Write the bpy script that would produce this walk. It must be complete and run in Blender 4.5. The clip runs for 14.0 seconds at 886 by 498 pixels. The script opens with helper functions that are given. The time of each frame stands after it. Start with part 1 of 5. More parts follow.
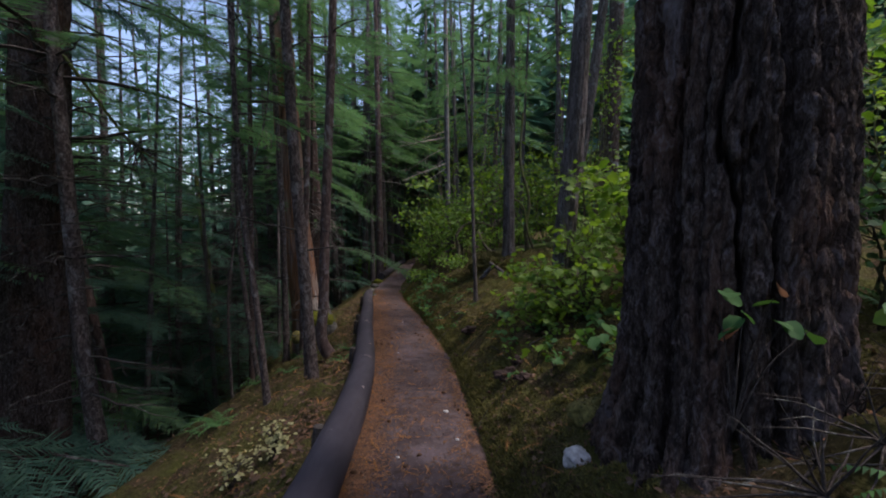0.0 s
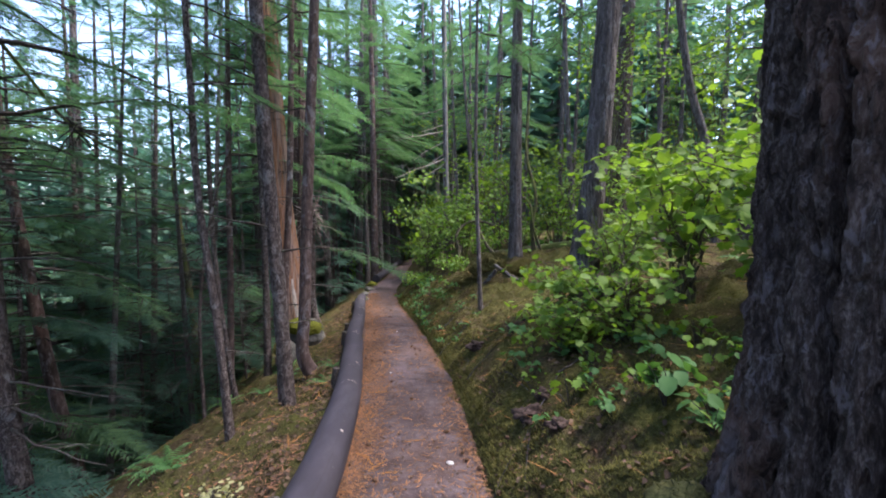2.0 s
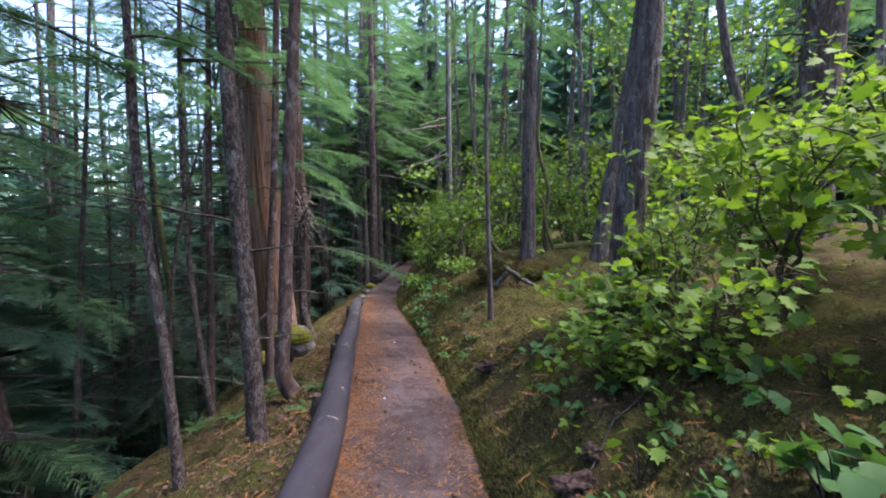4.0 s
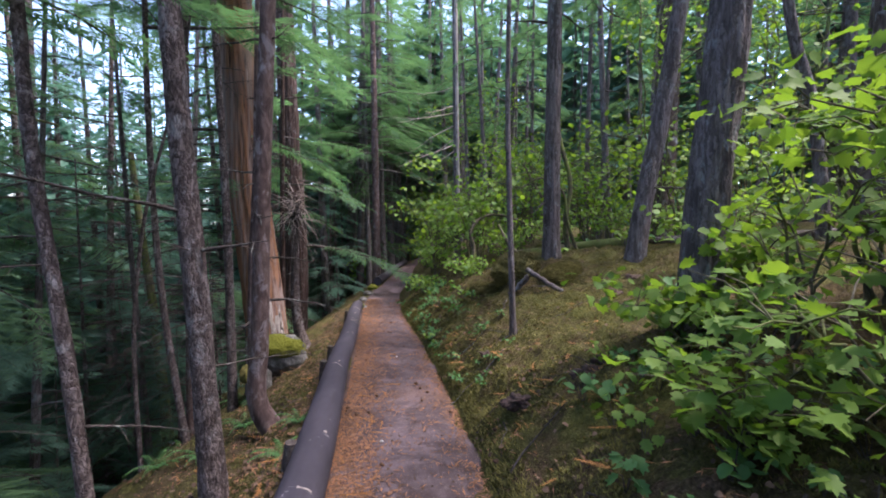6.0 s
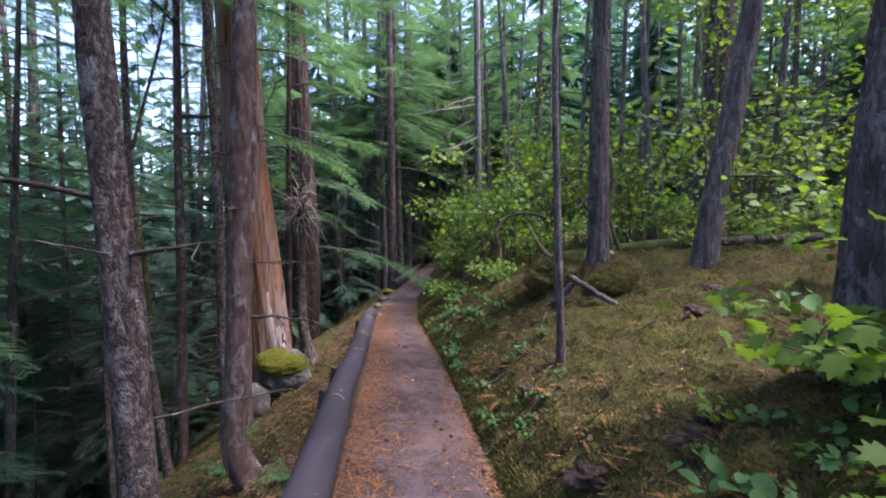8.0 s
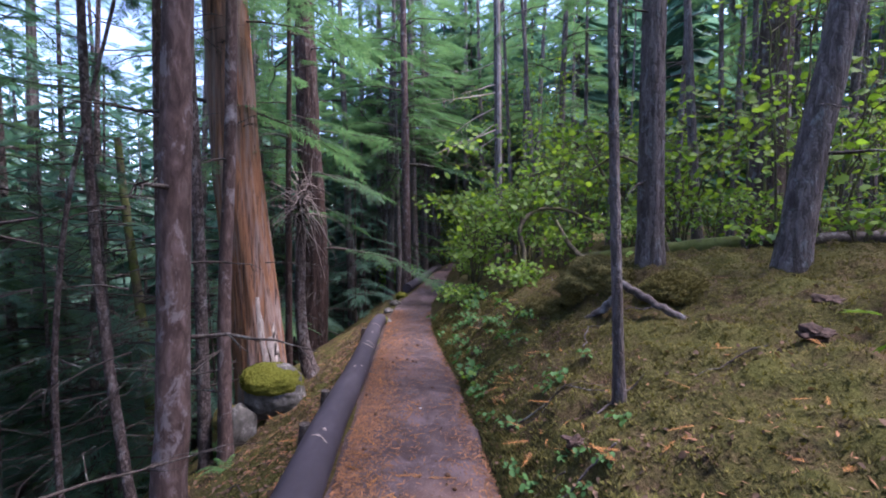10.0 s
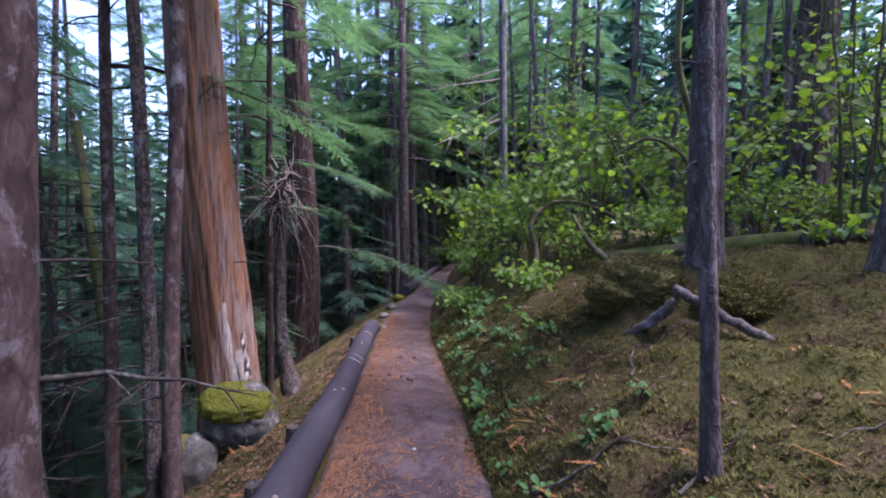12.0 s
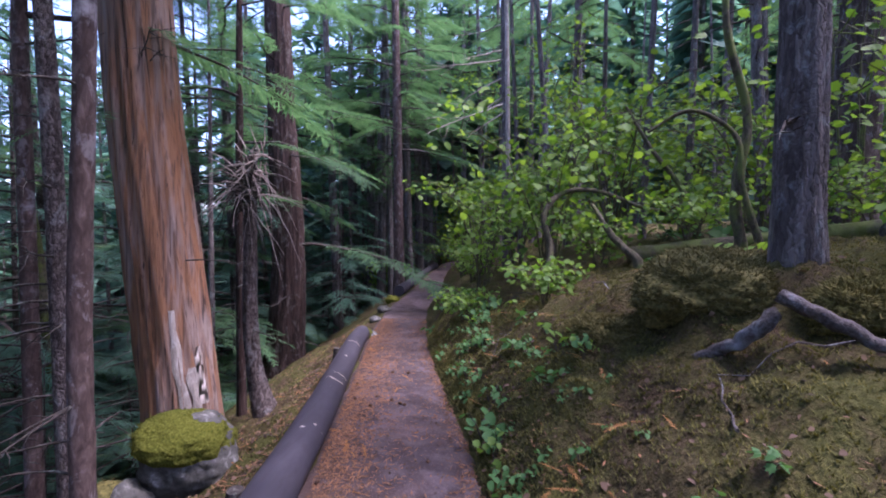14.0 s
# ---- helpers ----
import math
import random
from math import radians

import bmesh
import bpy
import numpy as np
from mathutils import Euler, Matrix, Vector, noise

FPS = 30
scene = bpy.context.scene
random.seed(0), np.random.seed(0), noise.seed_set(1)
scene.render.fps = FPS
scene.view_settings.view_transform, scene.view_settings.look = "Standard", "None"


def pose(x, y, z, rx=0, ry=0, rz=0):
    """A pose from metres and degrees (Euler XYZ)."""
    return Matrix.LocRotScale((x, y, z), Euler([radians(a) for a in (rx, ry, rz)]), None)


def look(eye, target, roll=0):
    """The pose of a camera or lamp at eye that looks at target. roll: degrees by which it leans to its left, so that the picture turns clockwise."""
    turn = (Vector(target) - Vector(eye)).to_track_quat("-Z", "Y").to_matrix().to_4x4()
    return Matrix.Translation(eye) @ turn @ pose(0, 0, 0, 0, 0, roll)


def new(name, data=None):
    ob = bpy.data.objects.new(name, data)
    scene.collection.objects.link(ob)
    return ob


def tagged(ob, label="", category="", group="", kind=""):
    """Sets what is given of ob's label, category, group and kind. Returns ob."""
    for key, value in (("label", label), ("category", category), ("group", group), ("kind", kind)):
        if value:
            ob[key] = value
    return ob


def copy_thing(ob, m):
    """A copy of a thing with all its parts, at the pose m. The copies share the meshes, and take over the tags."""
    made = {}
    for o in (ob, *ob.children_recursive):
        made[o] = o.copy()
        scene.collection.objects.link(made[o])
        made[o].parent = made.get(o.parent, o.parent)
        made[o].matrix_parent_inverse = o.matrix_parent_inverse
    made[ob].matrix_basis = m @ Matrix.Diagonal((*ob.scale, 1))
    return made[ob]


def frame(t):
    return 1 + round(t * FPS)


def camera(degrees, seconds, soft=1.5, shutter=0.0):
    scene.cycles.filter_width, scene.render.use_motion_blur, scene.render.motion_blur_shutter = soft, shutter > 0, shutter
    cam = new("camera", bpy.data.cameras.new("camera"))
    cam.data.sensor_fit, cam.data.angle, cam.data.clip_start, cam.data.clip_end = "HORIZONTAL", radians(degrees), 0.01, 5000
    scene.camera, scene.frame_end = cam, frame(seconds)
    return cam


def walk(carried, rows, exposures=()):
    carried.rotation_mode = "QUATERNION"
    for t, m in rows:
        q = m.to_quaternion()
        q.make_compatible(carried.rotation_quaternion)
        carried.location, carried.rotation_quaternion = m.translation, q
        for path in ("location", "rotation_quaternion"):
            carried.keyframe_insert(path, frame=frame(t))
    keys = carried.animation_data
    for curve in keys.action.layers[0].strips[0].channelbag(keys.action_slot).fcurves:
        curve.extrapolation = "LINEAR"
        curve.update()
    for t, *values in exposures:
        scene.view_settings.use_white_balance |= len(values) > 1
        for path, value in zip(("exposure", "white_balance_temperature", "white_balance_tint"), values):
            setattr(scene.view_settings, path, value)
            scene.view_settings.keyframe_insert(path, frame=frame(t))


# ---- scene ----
cam = camera(94.3, 14.0, soft=1.9)
METRES, EYE, TILT, LEAN, TURN = 6.8, 1.64, -3.0, 0.0, 0.0
ROWS = [
    (0.0, 0.0, 0.0, 0.0, -0.0, 0.0, -0.0),
    (0.5, -0.0021, 0.0383, -0.0016, -0.25, 0.01, 0.01),
    (1.0, -0.004, 0.0743, -0.0006, -0.35, -0.05, -0.0),
    (1.5, -0.0059, 0.1093, 0.0003, -0.43, 0.1, 0.02),
    (2.0, -0.0074, 0.143, 0.0002, -0.43, 0.1, 0.01),
    (4.5, -0.0143, 0.3188, 0.0003, -0.14, 0.14, -0.21),
    (5.0, -0.017, 0.3563, 0.0012, 0.01, 0.1, -0.15),
    (5.5, -0.0213, 0.3947, 0.0029, 0.16, 0.03, -0.12),
    (6.0, -0.0241, 0.4343, -0.0006, 0.42, -0.01, -0.1),
    (6.5, -0.0279, 0.4724, -0.0003, 0.9, 0.05, -0.1),
    (7.0, -0.0319, 0.5102, -0.0017, 1.53, 0.26, -0.17),
    (7.5, -0.0356, 0.5466, -0.001, 1.88, 0.18, -0.15),
    (8.0, -0.0393, 0.5831, 0.0012, 2.85, 0.23, -0.17),
    (8.5, -0.0402, 0.6199, 0.0001, 4.23, 0.34, -0.17),
    (11.0, -0.0471, 0.793, -0.007, 5.42, 0.57, -0.34),
    (11.5, -0.0504, 0.8268, -0.0082, 5.46, 0.57, -0.42),
    (12.0, -0.0551, 0.8601, -0.0084, 5.36, 0.59, -0.39),
    (12.5, -0.0608, 0.8928, -0.0111, 5.25, 0.54, -0.32),
    (13.0, -0.0653, 0.9249, -0.0114, 5.15, 0.47, -0.33),
    (13.5, -0.0707, 0.9591, -0.0122, 4.97, 0.44, -0.27),
    (14.0, -0.0743, 0.9956, -0.0137, 4.72, 0.45, -0.25),
]
EXPOSURES = [(0.0, 0.90, 6400, 19), (0.5, 1.50, 6350, 17), (1.0, 1.94, 6300, 17), (1.5, 2.20, 6250, 17), (2.0, 2.30, 6200, 18), (4.5, 2.33, 6150, 22), (6.5, 2.34, 6150, 24), (8.5, 2.32, 5980, 28), (11.0, 2.28, 5680, 34), (14.0, 2.30, 5560, 39)]
walk(cam, [(t, pose(0, 0, EYE, TILT, LEAN, TURN) @ pose(METRES * x, METRES * y, METRES * z, 90 + pitch, roll, yaw)) for t, x, y, z, yaw, pitch, roll in ROWS], EXPOSURES)

# ---------------------------------------------------------------- light
SUN_EL, SUN_AZ = radians(66), radians(96)          # azimuth clockwise from +y
world = bpy.data.worlds.new("sky")
scene.world = world
world.use_nodes = True
wn, wl = world.node_tree.nodes, world.node_tree.links
sky = wn.new("ShaderNodeTexSky")
sky.sky_type, sky.sun_disc = "NISHITA", False
sky.sun_elevation, sky.sun_rotation = SUN_EL, SUN_AZ
sky.dust_density = 2.0
wn["Background"].inputs["Strength"].default_value = 0.15
wl.new(sky.outputs["Color"], wn["Background"].inputs["Color"])
sun = new("sun", bpy.data.lights.new("sun", "SUN"))
sun.data.energy, sun.data.angle, sun.data.color = 2.3, radians(11.0), (1.0, 0.94, 0.85)
sun_from = Vector((math.sin(SUN_AZ) * math.cos(SUN_EL), math.cos(SUN_AZ) * math.cos(SUN_EL), math.sin(SUN_EL)))
sun.matrix_world = look(sun_from * 60, (0, 0, 0))


# ---------------------------------------------------------------- materials
class Mat:
    """A small builder of node materials."""

    def __init__(self, name, rough=0.9, spec=0.2):
        self.m = bpy.data.materials.new(name)
        self.m.use_nodes = True
        self.n, self.l = self.m.node_tree.nodes, self.m.node_tree.links
        self.b = self.n["Principled BSDF"]
        self.b.inputs["Roughness"].default_value = rough
        self.b.inputs["Specular IOR Level"].default_value = spec
        self.co = self.n.new("ShaderNodeTexCoord").outputs["Object"]

    def scaled(self, sx, sy, sz):
        mp = self.n.new("ShaderNodeMapping")
        mp.inputs["Scale"].default_value = (sx, sy, sz)
        self.l.new(self.co, mp.inputs["Vector"])
        return mp.outputs["Vector"]

    def noise(self, scale, vec=None, detail=4.0, rough=0.6, dist=0.0):
        t = self.n.new("ShaderNodeTexNoise")
        t.inputs["Scale"].default_value, t.inputs["Detail"].default_value = scale, detail
        t.inputs["Roughness"].default_value, t.inputs["Distortion"].default_value = rough, dist
        self.l.new(vec or self.co, t.inputs["Vector"])
        return t.outputs["Fac"]

    def voronoi(self, scale, vec=None, feature="F1", out="Distance"):
        t = self.n.new("ShaderNodeTexVoronoi")
        t.feature = feature
        t.inputs["Scale"].default_value = scale
        self.l.new(vec or self.co, t.inputs["Vector"])
        return t.outputs[out]

    def ramp(self, fac, *stops):
        r = self.n.new("ShaderNodeValToRGB")
        el = r.color_ramp.elements
        while len(el) < len(stops):
            el.new(0.5)
        for e, (p, c) in zip(el, stops):
            e.position, e.color = p, (*c, 1) if len(c) == 3 else c
        self.l.new(fac, r.inputs["Fac"])
        return r.outputs["Color"]

    def step(self, fac, lo, hi):
        return self.ramp(fac, (lo, (0, 0, 0)), (hi, (1, 1, 1)))

    def mix(self, fac, a, b, mode="MIX"):
        x = self.n.new("ShaderNodeMix")
        x.data_type, x.blend_type = "RGBA", mode
        for sock, v in ((x.inputs[0], fac), (x.inputs[6], a), (x.inputs[7], b)):
            if isinstance(v, (int, float)):
                sock.default_value = v
            elif isinstance(v, tuple):
                sock.default_value = (*v, 1)
            else:
                self.l.new(v, sock)
        return x.outputs[2]

    def island(self):
        return self.n.new("ShaderNodeNewGeometry").outputs["Random Per Island"]

    def each(self):
        return self.n.new("ShaderNodeObjectInfo").outputs["Random"]

    def bump(self, height, strength=0.5, distance=0.02):
        b = self.n.new("ShaderNodeBump")
        b.inputs["Strength"].default_value, b.inputs["Distance"].default_value = strength, distance
        self.l.new(height, b.inputs["Height"])
        self.l.new(b.outputs["Normal"], self.b.inputs["Normal"])

    def done(self, color):
        self.l.new(color, self.b.inputs["Base Color"])
        return self.m

    def leafy(self, color, passing=0.45, glow=(1.0, 1.0, 0.55)):
        """Thin leaf: light passes through it."""
        self.l.new(color, self.b.inputs["Base Color"])
        tr = self.n.new("ShaderNodeBsdfTranslucent")
        self.l.new(self.mix(1.0, color, glow, "MULTIPLY"), tr.inputs["Color"])
        mx = self.n.new("ShaderNodeMixShader")
        mx.inputs["Fac"].default_value = passing
        self.l.new(self.b.outputs["BSDF"], mx.inputs[1])
        self.l.new(tr.outputs["BSDF"], mx.inputs[2])
        self.l.new(mx.outputs["Shader"], self.n["Material Output"].inputs["Surface"])
        return self.m


def bark_mat(name, dark, mid, light, stretch=5.0, scale=9.0, lichen=(0.33, 0.36, 0.33), lich=0.62, bump=0.7, moss=0.0, scales=0.0, squash=0.42):
    k = Mat(name)
    v = k.scaled(1, 1, 1 / stretch)
    fine, big = k.noise(scale * 3, v, 6, 0.65, 0.6), k.noise(scale, v, 5, 0.6, 0.8)
    col = k.ramp(fine, (0.30, dark), (0.52, mid), (0.72, light))
    col = k.mix(k.step(big, 0.38, 0.60), k.mix(0.55, col, dark), col)
    col = k.mix(k.step(k.noise(2.2, None, 5, 0.65), lich, lich + 0.10), col, lichen)
    col = k.mix(k.step(k.noise(7.5, k.scaled(1, 1, 0.55), 6, 0.72, 0.5), 0.55, 0.62), col, k.mix(0.45, col, lichen))
    col = k.mix(k.step(k.noise(5.0, k.scaled(1, 1, 0.4), 5, 0.7, 0.7), 0.36, 0.45), k.mix(0.6, col, dark), col)
    if moss:
        col = k.mix(k.step(k.noise(1.7, None, 6, 0.7), 1 - moss, 1.08 - moss), col, (0.07, 0.085, 0.018))
    if scales:
        cell = k.n.new("ShaderNodeTexVoronoi")
        cell.inputs["Scale"].default_value = scales
        wob = k.n.new("ShaderNodeTexNoise")
        wob.inputs["Scale"].default_value, wob.inputs["Detail"].default_value = 14.0, 4.0
        k.l.new(k.co, wob.inputs["Vector"])
        sh = k.n.new("ShaderNodeVectorMath")
        sh.operation = "MULTIPLY_ADD"
        k.l.new(wob.outputs["Color"], sh.inputs[0])
        sh.inputs[1].default_value = (0.07, 0.07, 0.24 * squash)
        k.l.new(k.scaled(1, 1, squash), sh.inputs[2])
        k.l.new(sh.outputs["Vector"], cell.inputs["Vector"])
        hue = k.n.new("ShaderNodeSeparateColor")
        k.l.new(cell.outputs["Color"], hue.inputs["Color"])
        col = k.mix(k.step(hue.outputs["Red"], 0.55, 0.9), col, k.mix(0.45, col, light))
        edge = k.voronoi(scales, sh.outputs["Vector"], "DISTANCE_TO_EDGE")
        col = k.mix(k.step(edge, 0.0, 0.10), k.mix(0.5, col, dark), col)
        big = k.mix(0.5, big, k.step(edge, 0.0, 0.25))
    k.bump(k.mix(0.5, fine, big), bump, 0.03)
    return k.done(col)


M_FIRBARK = bark_mat("furrowed_bark", (0.022, 0.016, 0.013), (0.085, 0.062, 0.052), (0.17, 0.135, 0.125), 4.0, 6.0, (0.22, 0.24, 0.25), 0.60, 0.9)
M_BARK = bark_mat("flaky_bark", (0.022, 0.016, 0.015), (0.082, 0.061, 0.056), (0.23, 0.19, 0.178), 2.0, 13.0, (0.34, 0.33, 0.33), 0.60, 1.0, 0.0, 36.0, 0.6)
M_BARK_RED = bark_mat("reddish_smooth_bark", (0.038, 0.024, 0.021), (0.105, 0.070, 0.062), (0.19, 0.14, 0.13), 3.0, 7.0, (0.30, 0.27, 0.28), 0.62, 0.4)
M_BARK_GREY = bark_mat("grey_ridged_bark", (0.034, 0.028, 0.027), (0.112, 0.093, 0.090), (0.22, 0.19, 0.185), 6.0, 9.0, (0.26, 0.28, 0.29), 0.62, 1.0, 0.0, 30.0, 0.10)
M_BARK_CEDAR = bark_mat("stringy_cedar_bark", (0.014, 0.009, 0.008), (0.052, 0.031, 0.026), (0.105, 0.068, 0.058), 14.0, 12.0, (0.18, 0.16, 0.15), 0.70, 0.9)
M_BARK_MOSSY = bark_mat("mossy_bark", (0.03, 0.028, 0.018), (0.09, 0.075, 0.05), (0.16, 0.14, 0.10), 2.0, 10.0, (0.10, 0.12, 0.035), 0.48, 0.8, 0.45)
M_DEADWOOD = bark_mat("grey_dead_wood", (0.020, 0.016, 0.014), (0.058, 0.047, 0.041), (0.13, 0.113, 0.102), 1.0, 14.0, (0.24, 0.25, 0.22), 0.62, 0.4)
M_PALETWIG = bark_mat("greyish_pink_dead_twigs", (0.14, 0.11, 0.10), (0.30, 0.245, 0.225), (0.45, 0.39, 0.36), 1.0, 14.0, (0.3, 0.28, 0.27), 0.62, 0.4)
M_PALEROOT = bark_mat("lichened_root", (0.035, 0.028, 0.026), (0.095, 0.08, 0.077), (0.19, 0.17, 0.17), 1.0, 18.0, (0.22, 0.23, 0.24), 0.60, 0.9)
M_PALEWOOD = bark_mat("bleached_and_lit_wood", (0.16, 0.13, 0.11), (0.33, 0.28, 0.25), (0.50, 0.45, 0.41), 6.0, 10.0, (0.5, 0.48, 0.45), 0.65, 0.4)


def make_stripped():
    """Bare red-brown heartwood with long fibres."""
    k = Mat("stripped_cedar_wood", 0.8)
    v = k.scaled(1, 1, 0.06)
    fib, wide = k.noise(30, v, 5, 0.6, 0.4), k.noise(7, v, 4, 0.6, 0.6)
    col = k.ramp(wide, (0.30, (0.17, 0.074, 0.034)), (0.48, (0.225, 0.112, 0.060)), (0.58, (0.22, 0.145, 0.115)), (0.72, (0.29, 0.22, 0.19)))
    col = k.mix(k.step(fib, 0.36, 0.5), k.mix(0.7, col, (0.055, 0.030, 0.022)), col)
    col = k.mix(k.step(k.noise(16, k.scaled(1, 1, 0.035), 4, 0.6, 0.8), 0.60, 0.66), col, (0.035, 0.020, 0.016))
    col = k.mix(k.step(k.noise(1.1, k.scaled(1, 1, 0.35), 4), 0.51, 0.59), col, k.mix(0.5, col, (0.17, 0.135, 0.125)))
    k.bump(k.mix(0.5, fib, wide), 0.8, 0.03)
    return k.done(col)


def make_rail():
    """Weathered peeled log, grey brown with long checks."""
    k = Mat("weathered_log", 0.75, 0.2)
    v = k.scaled(1, 0.07, 1)
    fib, blotch = k.noise(40, v, 5, 0.6), k.noise(2.6, k.scaled(1, 0.4, 1), 5, 0.6)
    col = k.ramp(blotch, (0.30, (0.025, 0.022, 0.028)), (0.55, (0.039, 0.034, 0.043)), (0.75, (0.064, 0.056, 0.067)))
    col = k.mix(k.step(fib, 0.34, 0.48), k.mix(0.35, col, (0.03, 0.025, 0.025)), col)
    col = k.mix(k.step(k.noise(5.0, k.scaled(1, 1.4, 1), 3, 0.5, 1.5), 0.71, 0.75), col, (0.17, 0.155, 0.155))
    k.bump(k.mix(0.6, fib, blotch), 0.35, 0.012)
    return k.done(col)


def make_ground():
    k = Mat("mossy_forest_floor", 1.0, 0.1)
    big, mid, fine = k.noise(0.55, None, 5, 0.6, 0.6), k.noise(3.2, None, 6, 0.65, 0.4), k.noise(38, None, 5, 0.7)
    moss = k.ramp(fine, (0.30, (0.017, 0.018, 0.006)), (0.50, (0.054, 0.051, 0.016)), (0.72, (0.120, 0.104, 0.036)))
    litter = k.ramp(k.noise(55, None, 5, 0.75), (0.30, (0.015, 0.010, 0.007)), (0.50, (0.058, 0.038, 0.023)), (0.72, (0.14, 0.096, 0.060)))
    col = k.mix(k.step(mid, 0.37, 0.53), litter, moss)
    col = k.mix(k.step(big, 0.51, 0.66), col, k.mix(0.5, litter, (0.075, 0.052, 0.028)))
    chips = k.voronoi(34, None, "F1", "Distance")
    col = k.mix(k.step(chips, 0.05, 0.17), (0.15, 0.095, 0.055), col)
    col = k.mix(k.step(k.noise(9, None, 6, 0.7, 0.8), 0.34, 0.46), k.mix(0.75, col, (0.010, 0.008, 0.006)), col)
    col = k.mix(k.step(k.noise(1.3, k.scaled(1, 1, 1), 4, 0.55), 0.50, 0.60), col, k.mix(0.5, col, (0.060, 0.066, 0.016)))
    k.bump(k.mix(0.5, fine, mid), 1.0, 0.07)
    return k.done(col)


def make_trail():
    k = Mat("trodden_earth", 0.95, 0.15)
    big, mid, fine = k.noise(0.9, None, 5, 0.6), k.noise(6, None, 5, 0.65), k.noise(70, None, 5, 0.75)
    col = k.ramp(mid, (0.30, (0.036, 0.024, 0.024)), (0.52, (0.060, 0.045, 0.047)), (0.72, (0.096, 0.074, 0.078)))
    col = k.mix(k.step(k.noise(2.1, None, 6, 0.7, 0.5), 0.50, 0.62), col, (0.105, 0.080, 0.086))
    col = k.mix(k.step(big, 0.50, 0.66), col, k.mix(0.35, col, (0.115, 0.062, 0.040)))
    col = k.mix(k.step(fine, 0.36, 0.50), k.mix(0.6, col, (0.055, 0.032, 0.024)), col)
    grit = k.voronoi(75, None, "F1", "Distance")
    col = k.mix(k.step(grit, 0.08, 0.2), (0.24, 0.18, 0.17), col)
    k.bump(k.mix(0.5, fine, mid), 0.8, 0.02)
    return k.done(col)


def leaf_mat(name, dark, light, passing=0.45, rough=0.55, glow=(1.0, 1.0, 0.5), patch=0.6):
    k = Mat(name, rough, 0.3)
    col = k.ramp(k.mix(0.5, k.island(), k.noise(patch, None, 3)), (0.25, dark), (0.75, light))
    return k.leafy(col, passing, glow)


def make_plates():
    """Thick bark: scaly plates parted by wandering cracks."""
    k = Mat("plated_fir_bark", 0.95, 0.15)
    warp = k.n.new("ShaderNodeTexNoise")
    warp.inputs["Scale"].default_value, warp.inputs["Detail"].default_value = 6.0, 4.0
    k.l.new(k.co, warp.inputs["Vector"])
    sh = k.n.new("ShaderNodeVectorMath")
    sh.operation = "MULTIPLY_ADD"
    k.l.new(warp.outputs["Color"], sh.inputs[0])
    sh.inputs[1].default_value = (0.16, 0.16, 0.30)
    k.l.new(k.co, sh.inputs[2])
    mp = k.n.new("ShaderNodeMapping")
    mp.inputs["Scale"].default_value = (1, 1, 0.22)
    k.l.new(sh.outputs["Vector"], mp.inputs["Vector"])
    v = mp.outputs["Vector"]
    crack = k.noise(7, v, 5, 0.6)
    grain, flake = k.noise(70, k.scaled(1, 1, 0.35), 6, 0.7), k.noise(22, k.scaled(1, 1, 0.45), 5, 0.65, 0.7)
    col = k.ramp(grain, (0.30, (0.016, 0.011, 0.009)), (0.5, (0.055, 0.040, 0.034)), (0.70, (0.15, 0.120, 0.110)))
    col = k.mix(k.step(k.noise(2.0, k.scaled(1, 1, 0.4), 5, 0.6), 0.48, 0.60), col, k.mix(0.55, col, (0.110, 0.060, 0.042)))
    col = k.mix(k.step(k.noise(1.5, k.scaled(1, 1, 0.5), 5, 0.65), 0.54, 0.64), col, k.mix(0.45, col, (0.15, 0.145, 0.165)))
    col = k.mix(k.step(flake, 0.56, 0.62), col, k.mix(0.5, col, (0.17, 0.145, 0.15)))
    col = k.mix(k.step(flake, 0.40, 0.46), k.mix(0.75, col, (0.014, 0.010, 0.009)), col)
    col = k.mix(k.step(crack, 0.34, 0.42), k.mix(0.7, col, (0.020, 0.014, 0.012)), col)
    h = k.mix(0.45, flake, k.mix(0.45, k.step(crack, 0.34, 0.46), grain))
    k.bump(h, 1.0, 0.06)
    return k.done(col)


M_PLATES = make_plates()
M_STRIPPED, M_RAIL, M_GROUND, M_TRAIL = make_stripped(), make_rail(), make_ground(), make_trail()
M_NEEDLE = leaf_mat("hemlock_needles", (0.044, 0.108, 0.052), (0.118, 0.215, 0.100), 0.60, 0.6, (0.95, 1.0, 0.72))
M_NEEDLE_BLUE = leaf_mat("blue_green_needles", (0.052, 0.124, 0.090), (0.126, 0.230, 0.163), 0.60, 0.6, (0.88, 1.0, 0.86))
M_MAPLE = leaf_mat("maple_leaf", (0.070, 0.155, 0.024), (0.19, 0.30, 0.058), 0.58, 0.6, (1.0, 1.0, 0.35))
M_HERB = leaf_mat("herb_leaf", (0.028, 0.085, 0.026), (0.085, 0.19, 0.055), 0.4, 0.62)
M_PALE = leaf_mat("pale_leaf", (0.20, 0.22, 0.09), (0.45, 0.42, 0.22), 0.4, 0.6)
M_PINK = leaf_mat("pink_leaf", (0.20, 0.09, 0.09), (0.28, 0.14, 0.13), 0.35, 0.5)
M_MOSS = leaf_mat("moss_tuft", (0.042, 0.044, 0.012), (0.150, 0.135, 0.038), 0.25, 1.0, patch=1.2)
